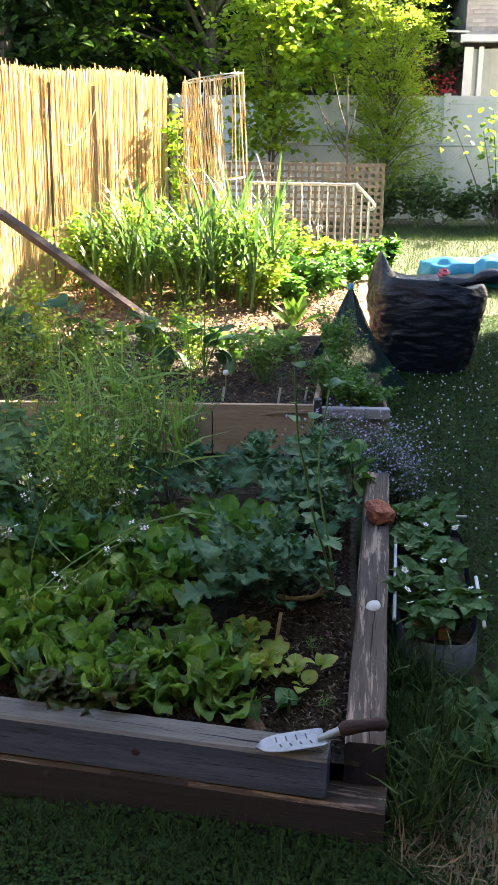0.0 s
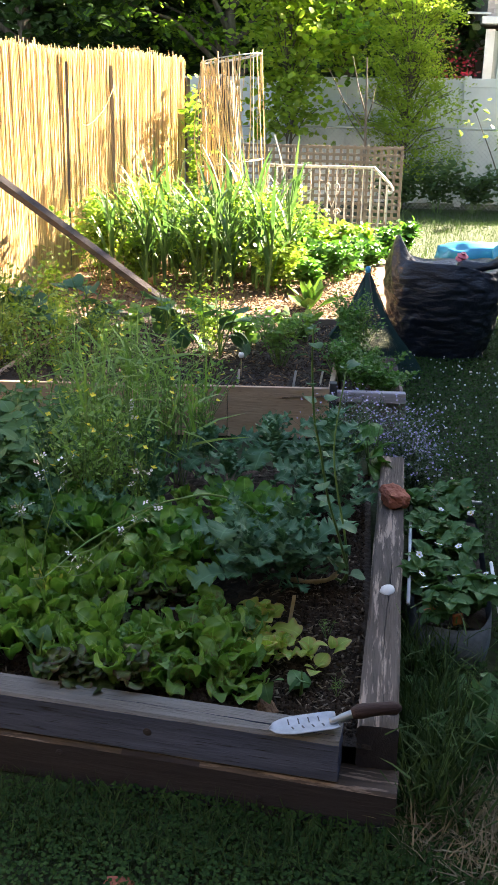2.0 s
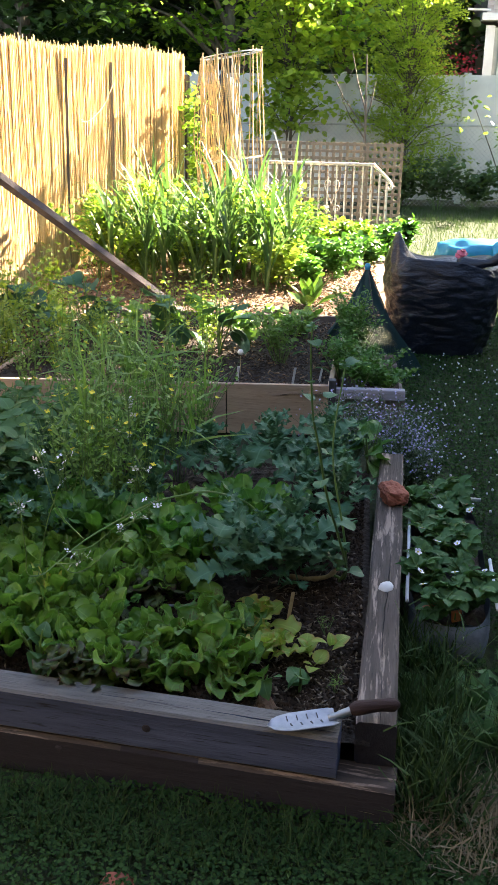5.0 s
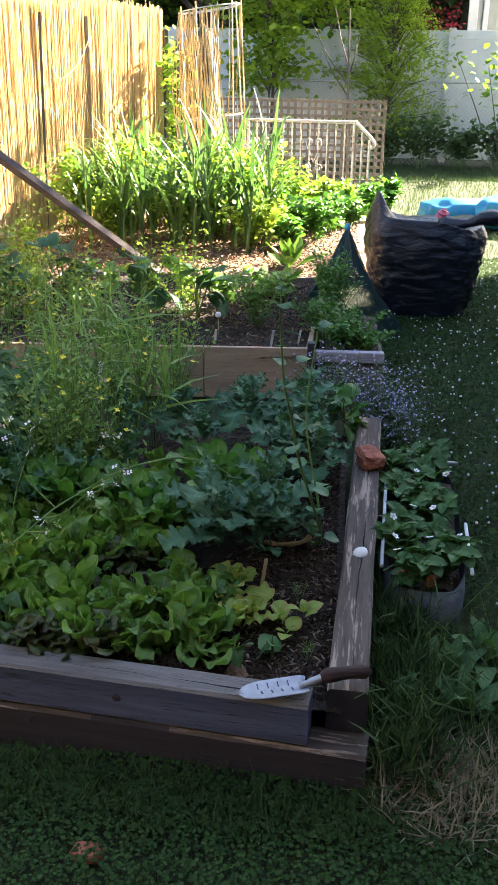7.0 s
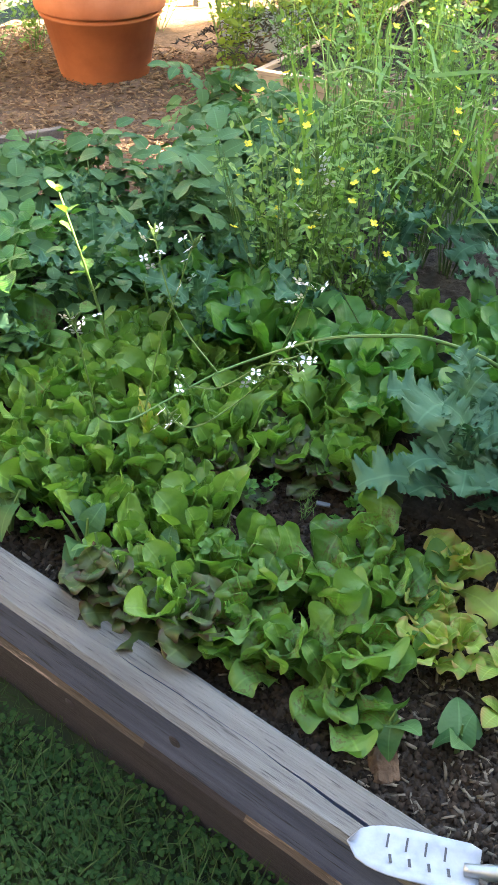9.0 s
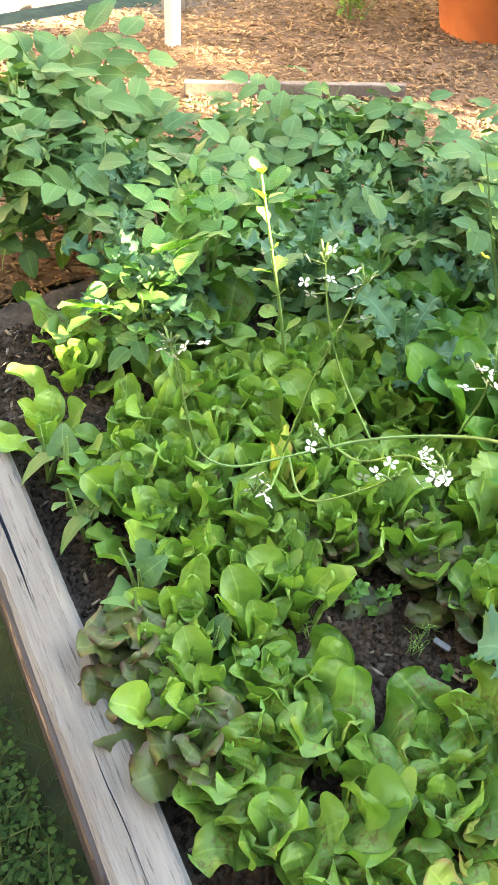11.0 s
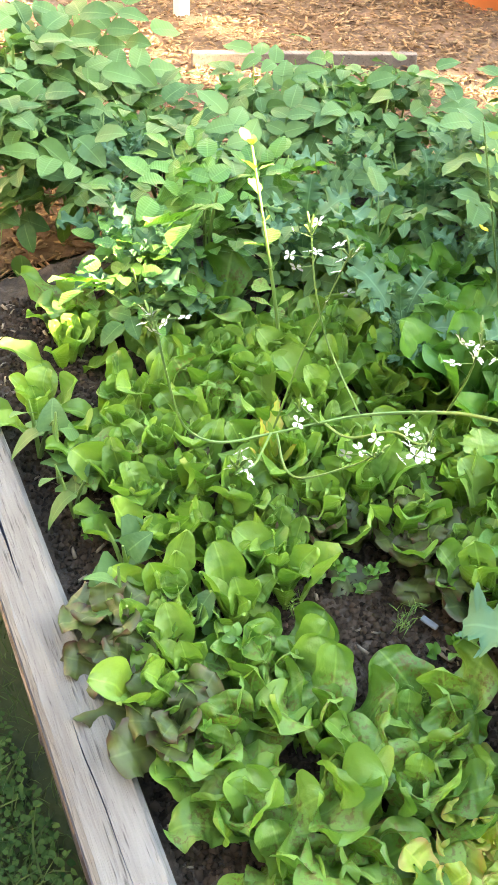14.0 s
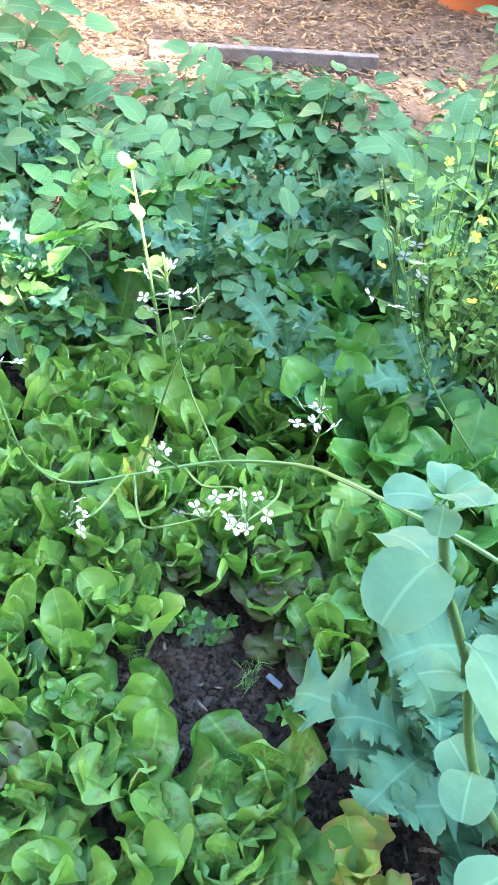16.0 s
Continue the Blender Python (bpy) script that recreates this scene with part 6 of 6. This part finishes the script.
# ---- garlic and the sunlit bed ----
def garlic(seed):
    rng = np.random.default_rng(seed)
    ob = thing("garlic_plant", "tall garlic plant with long drooping strap leaves", "garlic", "garlic in the bed")
    verts, faces = [], []
    for k in range(9):
        a = rng.uniform(0, 2 * np.pi)
        z0, ln, w, droop = 0.05 + 0.04 * k, rng.uniform(0.4, 0.66), rng.uniform(0.009, 0.015), rng.uniform(0.05, 1.2)
        p, e = np.array([0.0, 0.0, z0]), np.radians(rng.uniform(58, 84))
        b = len(verts)
        for i in range(8):
            f = i / 7
            ww = w * (1 - f ** 2.5) + 0.0008
            s_ = np.array([-np.sin(a), np.cos(a), 0]) * ww
            verts += [tuple(p - s_), tuple(p + np.array([0, 0, -0.3 * ww])), tuple(p + s_)]
            if i:
                q = b + 3 * (i - 1)
                faces += [(q, q + 3, q + 4, q + 1), (q + 1, q + 4, q + 5, q + 2)]
            e -= droop * f * 0.5
            p = p + np.array([np.cos(a) * np.cos(e), np.sin(a) * np.cos(e), np.sin(e)]) * ln / 7
    part("leaves", mesh_of("leaves", verts, faces, M_garlic, True), None, ob)
    part("stalk", tubed([(0, 0, 0), (0.01, 0, 0.35), (0, 0.01, 0.62)], [0.011, 0.009, 0.005], 7), M_stem, ob)
    return ob


gl = [garlic(500 + k) for k in range(5)]
scatter(gl, patch(-1.9, -0.5, 7.9, 9.3, 0.22, 21, 0.2), 22, (1.1, 1.5), 5)
for k in range(20):
    x, y = -2.3 + 0.105 * k + 0.1 * math.sin(k * 5.1), 8.9 + 0.9 * math.sin(k * 2.7)
    clump("pea_plant", "sunlit bushy pea plants among the garlic", "pea plant", "pea plants", x, y, 0.2, 0.24, 0.24, 0.72 + 0.22 * math.sin(k * 1.3), 650, (0.028, 0.065), M_bush_leaf if k % 3 else M_weed_sunlit, BROAD, BROAD_F, seed=520 + k, stems=10)
for k in range(20):
    x, y = -0.45 + 0.058 * k + 0.15 * math.sin(k * 4.1), 8.4 + 0.12 * k + 0.5 * math.sin(k * 2.3)
    clump("vegetable_plant", "low sunlit leafy vegetables in the far bed", "vegetable", "sunlit vegetables", x, y, 0.2, 0.2, 0.2, 0.34 + 0.1 * math.sin(k * 1.7), 420, (0.03, 0.075), M_mint if k % 3 else M_bush_leaf, BROAD, BROAD_F, seed=560 + k, stems=8)
cos = rosette("romaine", "upright pale romaine lettuce in the far bed", "lettuce", "", [leaf("leaf", 0.3, 0.12, ovate, 20, 10, 0.3, 0.02, M_lettuce_pale, seed=180)], 12, lift=(8, 62), seed=181)
cos.matrix_world = pose(-0.16, 7.3, 0.2)

# ---- lawn ----
def lawn(name, label, x0, x1, y0, y1, count, size, material, seed, keep, tilt=80, lift=25, template=BLADE, faces=BLADE_F, z=0.0):
    rng = np.random.default_rng(seed)
    p = np.stack([rng.uniform(x0, x1, count), rng.uniform(y0, y1, count), np.full(count, 0.0)], 1)
    p = p[[keep(a, b) for a, b, _ in p]]
    p[:, 2] = [z(a, b) for a, b, _ in p] if callable(z) else z
    return piece(name, cloud(name, template, faces, (p, turns(rng, len(p), tilt, size, lift)), material), None, label, kind="stuff")


def off_bed(x, y):
    return not (-2.6 < x < 0.41 and y > 1.70 - 0.1 * (x - 0.4) * (x < 0.4)) and not (-4.0 < x < -1.6 and y > 1.2) and not (0.45 < x < 0.76 and 2.5 < y < 3.45) and not (x < 0.55 and 4.7 < y)


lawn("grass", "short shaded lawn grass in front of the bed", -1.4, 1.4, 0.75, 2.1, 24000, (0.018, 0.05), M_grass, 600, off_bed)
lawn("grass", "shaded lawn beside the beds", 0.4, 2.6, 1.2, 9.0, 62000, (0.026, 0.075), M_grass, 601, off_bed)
lawn("grass", "far sunlit lawn", 0.4, 4.2, 9.0, 18.4, 30000, (0.05, 0.12), M_grass, 602, lambda x, y: True)
lawn("dry_grass", "straw-dry grass tuft at the bed's corner", 0.42, 0.9, 1.45, 2.0, 2800, (0.05, 0.13), M_dry_grass, 603, lambda x, y: (x - 0.62) ** 2 + (y - 1.72) ** 2 * 1.5 < 0.05, 75, 5)
lawn("tall_grass", "longer grass growing up against the timbers", -1.2, 0.46, 1.5, 1.71, 3200, (0.03, 0.1), M_grass, 604, lambda x, y: y < 1.66 - 0.1 * (x - 0.4) * (x < 0.4), 85, 35)
lawn("tall_grass", "longer grass growing up beside the side timber", 0.43, 0.6, 1.7, 2.6, 1500, (0.08, 0.22), M_grass, 605, lambda x, y: True, 85, 35)
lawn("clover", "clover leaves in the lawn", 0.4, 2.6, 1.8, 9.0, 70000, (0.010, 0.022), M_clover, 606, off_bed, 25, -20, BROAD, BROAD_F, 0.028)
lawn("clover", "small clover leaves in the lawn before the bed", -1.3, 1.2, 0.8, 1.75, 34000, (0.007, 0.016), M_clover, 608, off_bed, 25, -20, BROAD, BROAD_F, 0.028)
ball = bmesh.new()
bmesh.ops.create_icosphere(ball, subdivisions=1, radius=0.5)
bv, bf = [tuple(v.co) for v in ball.verts], [tuple(v.index for v in f.verts) for f in ball.faces]
ball.free()
lawn("clover_flowers", "white clover flower heads dotted over the lawn", 0.55, 2.4, 2.4, 9.0, 1000, (0.008, 0.0145), M_petal_white, 607, off_bed, 80, -20, bv, bf, 0.055)

# ---- chips and crumbs ----
CHIP = [(-0.5, -0.12, 0), (0.5, -0.08, 0.02), (0.45, 0.13, 0.04), (-0.45, 0.1, 0.02), (0, 0, 0.12)]
CHIP_F = [(0, 1, 4), (1, 2, 4), (2, 3, 4), (3, 0, 4), (3, 2, 1, 0)]
CRUMB = [(-0.6, -0.3, -0.2), (0.5, -0.5, -0.25), (0.7, 0.4, -0.2), (-0.4, 0.6, -0.25), (-0.3, -0.2, 0.35), (0.4, 0.1, 0.45)]
CRUMB_F = [(0, 1, 5, 4), (1, 2, 5), (2, 3, 4, 5), (3, 0, 4)]
lawn("wood_chips", "pale wood chips on the bed's soil", -1.5, 0.31, 1.78, 2.9, 4000, (0.008, 0.035), M_straw_bit, 610, lambda x, y: y > 1.82 - 0.1 * (x - .262) and (x > -0.02 and y < 2.6 or (x * 97.3 + y * 53.1) % 1 < 0.2), 25, -20, CHIP, CHIP_F, lambda x, y: soil_height(x, y) + 0.004)
lawn("soil_crumbs", "dark crumbs of compost", -1.5, 0.31, 1.78, 3.6, 62000, (0.004, 0.013), M_crumb, 611, lambda x, y: y > 1.82 - 0.1 * (x - .262) and (x > 0.03 or y < 2.45), 60, -60, CRUMB, CRUMB_F, lambda x, y: soil_height(x, y) + 0.003)
lawn("wood_chips", "straw and wood chips on the path", -3.9, -1.7, 1.6, 5.4, 18000, (0.014, 0.05), M_chip, 612, lambda x, y: True, 20, -15, CHIP, CHIP_F, 0.035)
lawn("wood_chips", "reddish straw bits on the boarded bed", -2.4, 0.1, 4.75, 6.5, 2200, (0.012, 0.04), M_chip, 615, lambda x, y: True, 35, -35, CHIP, CHIP_F, 0.272)
lawn("wood_chips", "dark bark mulch on the boarded bed", -2.4, 0.1, 4.75, 6.5, 8000, (0.012, 0.045), M_chip_dark, 613, lambda x, y: True, 35, -35, CHIP, CHIP_F, 0.27)
lawn("wood_chips", "straw mulch on the far bed", -2.5, 0.4, 6.8, 9.5, 8000, (0.02, 0.06), M_chip, 614, lambda x, y: True, 35, -35, CHIP, CHIP_F, 0.24)


# ---- trees and shrubs behind ----
def crown(rng, blobs, count, spray):
    """Leaves in flat, drooping sprays round the ends of the limbs."""
    per = 11
    n = max(1, count // per)
    w = np.array([b[3] ** 2 for b in blobs])
    which = rng.choice(len(blobs), n, p=w / w.sum())
    d = rng.normal(0, 1, (n, 3))
    d /= np.linalg.norm(d, axis=1)[:, None]
    b = np.array(blobs)[which]
    mid = b[:, :3] + d * (b[:, 3] * rng.uniform(0.3, 1.0, n) ** 0.6)[:, None] * np.array([1, 1, 0.75])
    out = d * np.array([1, 1, 0.25]) + rng.normal(0, 0.3, (n, 3)) * np.array([1, 1, 0.3])
    out /= np.linalg.norm(out, axis=1)[:, None]
    along = rng.uniform(-0.3, 1.0, (n, per))
    p = mid[:, None, :] + out[:, None, :] * (along * spray)[:, :, None] + rng.normal(0, 0.16 * spray, (n, per, 3)) * np.array([1, 1, 0.35])
    p[:, :, 2] -= 0.25 * spray * along ** 2
    return p.reshape(-1, 3)


def tree(name, label, base, height, limbs, spread, count, size, material, seed, trunk_r=0.16, crown_from=0.35, blob=0.8, template=BROAD, faces=BROAD_F):
    rng = np.random.default_rng(seed)
    ob = thing(name, label, "tree" if height > 3.5 else "shrub", at=base)
    pts = [(0, 0, 0), (0.04 * height * rng.normal(0, 0.4), 0, height * 0.35), (0.05 * height * rng.normal(0, 0.5), 0, height * 0.8)]
    part("trunk", tubed(glide(pts, 4), [trunk_r * (1 - 0.09 * i) for i in range(9)], 9), M_bark, ob, smooth=True)
    blobs = []
    for k in range(limbs):
        f = crown_from + (1 - crown_from) * rng.uniform(0, 1)
        a = rng.uniform(0, 2 * np.pi)
        d = spread * (0.45 + 0.55 * rng.uniform()) * (1.15 - 0.55 * f)
        end = np.array([d * np.cos(a), d * np.sin(a), height * f + 0.1 * height * rng.uniform()])
        s0 = np.array([0, 0, height * min(0.8, f * 0.75)])
        part("limb", tubed([tuple(s0), tuple(s0 * 0.5 + end * 0.5 + np.array([0, 0, 0.04 * height])), tuple(end)], [trunk_r * 0.35, trunk_r * 0.2, 0.008], 5), M_bark, ob)
        for q in range(3):
            blobs.append((*(s0 + (end - s0) * rng.uniform(0.5, 1.1) + rng.normal(0, blob * 0.4, 3)), blob * rng.uniform(0.5, 1.0)))
    p = crown(rng, blobs, count, size[1] * 3.2)
    tagged(part("crown", cloud("crown", template, faces, (p, turns(rng, len(p), 30, size, -50)), material), None, ob), kind="stuff")
    return ob


tree("maple_tree", "tall maple with a dark shaded crown behind the fences", (-2.85, 21.5, 0), 8.5, 34, 3.4, 11500, (0.09, 0.19), M_tree_leaf, 700, 0.2, 0.28, 0.8)
tree("maple_tree", "dark leafy tree behind the reed fence", (-7.0, 20.0, 0), 8.5, 36, 3.8, 32000, (0.11, 0.22), M_shaded_leaf, 701, 0.22, 0.2, 1.1)
tree("maple_tree", "dark leafy tree behind the white fence", (0.9, 30.0, 0), 9.5, 46, 3.6, 26000, (0.2, 0.34), M_shaded_leaf, 702, 0.22, 0.16, 1.3)
tree("maple_tree", "dark trees closing the back of the garden", (-4.5, 28.0, 0), 11.0, 46, 5.4, 36000, (0.24, 0.42), M_shaded_leaf, 703, 0.25, 0.1, 1.6)
tree("shrub", "bright green sunlit shrub growing over the white fence", (0.95, 18.7, 0), 4.0, 110, 1.1, 19000, (0.04, 0.085), M_shrub_leaf_lit, 704, 0.04, 0.14, 0.2, LEAF4, LEAF4_F)
tree("shrub", "young maple sapling by the chain-link fence", (-1.3, 18.4, 0), 4.6, 40, 0.9, 3000, (0.085, 0.17), M_shrub_leaf_lit, 705, 0.04, 0.3, 0.35)
tree("maple_tree", "young maple with sunlit leaves above the white fence", (-0.2, 20.6, 0), 5.6, 30, 1.5, 3600, (0.1, 0.2), M_shrub_leaf_lit, 707, 0.06, 0.5, 0.5)
bare = thing("sapling", "bare dead sapling with a few brown twigs behind the lattice", "sapling", at=(0.2, 16.0, 0))
part("trunk", tubed([(0, 0, 0), (-0.01, 0, 1.4), (-0.045, 0, 2.6)], [0.03, 0.022, 0.012], 7), M_bark, bare)
for e, s0 in (((-0.66, 0, 2.45), 1.45), ((-0.28, 0.1, 2.64), 1.7), ((-0.45, -0.1, 2.0), 1.3), ((0.12, 0.1, 2.2), 1.6)):
    part("twig", tubed([(-0.01, 0, s0), (e[0] * 0.6, e[1], s0 + (e[2] - s0) * 0.5), e], [0.014, 0.01, 0.005], 5), M_bark, bare)
for k, (x, hh) in enumerate(((1.6, 0.9), (2.3, 0.8), (3.0, 0.9), (3.7, 0.9), (0.9, 0.7))):
    clump("weed_clump", "dark ivy and weeds along the foot of the chain-link fence", "weeds", "weeds by the fence", x, 18.1, 0.0, 0.6, 0.35, hh * 1.05, 750, (0.05, 0.12), M_ivy, BROAD, BROAD_F, seed=720 + k, stems=16)
clump("climbing_vine", "sunlit green vine climbing between the reed fence and the plant tower", "vine", "", -1.72, 10.9, 0.0, 0.2, 0.2, 2.2, 420, (0.05, 0.1), M_bush_leaf, BROAD, BROAD_F, seed=733, stems=6, stem_r=0.005, shape=0.7)
vine = clump("grape_vine", "grape vine with pale leaves over the chain-link fence", "vine", "", 3.1, 17.9, 0.0, 0.8, 0.4, 2.2, 260, (0.09, 0.16), M_bush_leaf, BROAD, BROAD_F, seed=730, stems=9, stem_mat=M_bark, stem_r=0.012, shape=0.3)
clump("red_shrub", "shrub with dark red leaves by the house", "shrub", "", 2.2, 24.0, 0.0, 0.6, 0.4, 3.6, 420, (0.05, 0.11), M_red_leaf, BROAD, BROAD_F, seed=731, stems=9, stem_mat=M_bark, shape=0.15)
# unseen tree added in the sun's way to break up light on the path
tree("young_tree", "unseen slender maple added beyond the house to dapple the sunlight", (8.5, 16.1, 0), 9.9, 24, 1.7, 2300, (0.13, 0.22), M_tree_leaf, 740, 0.1, 0.93, 0.36)
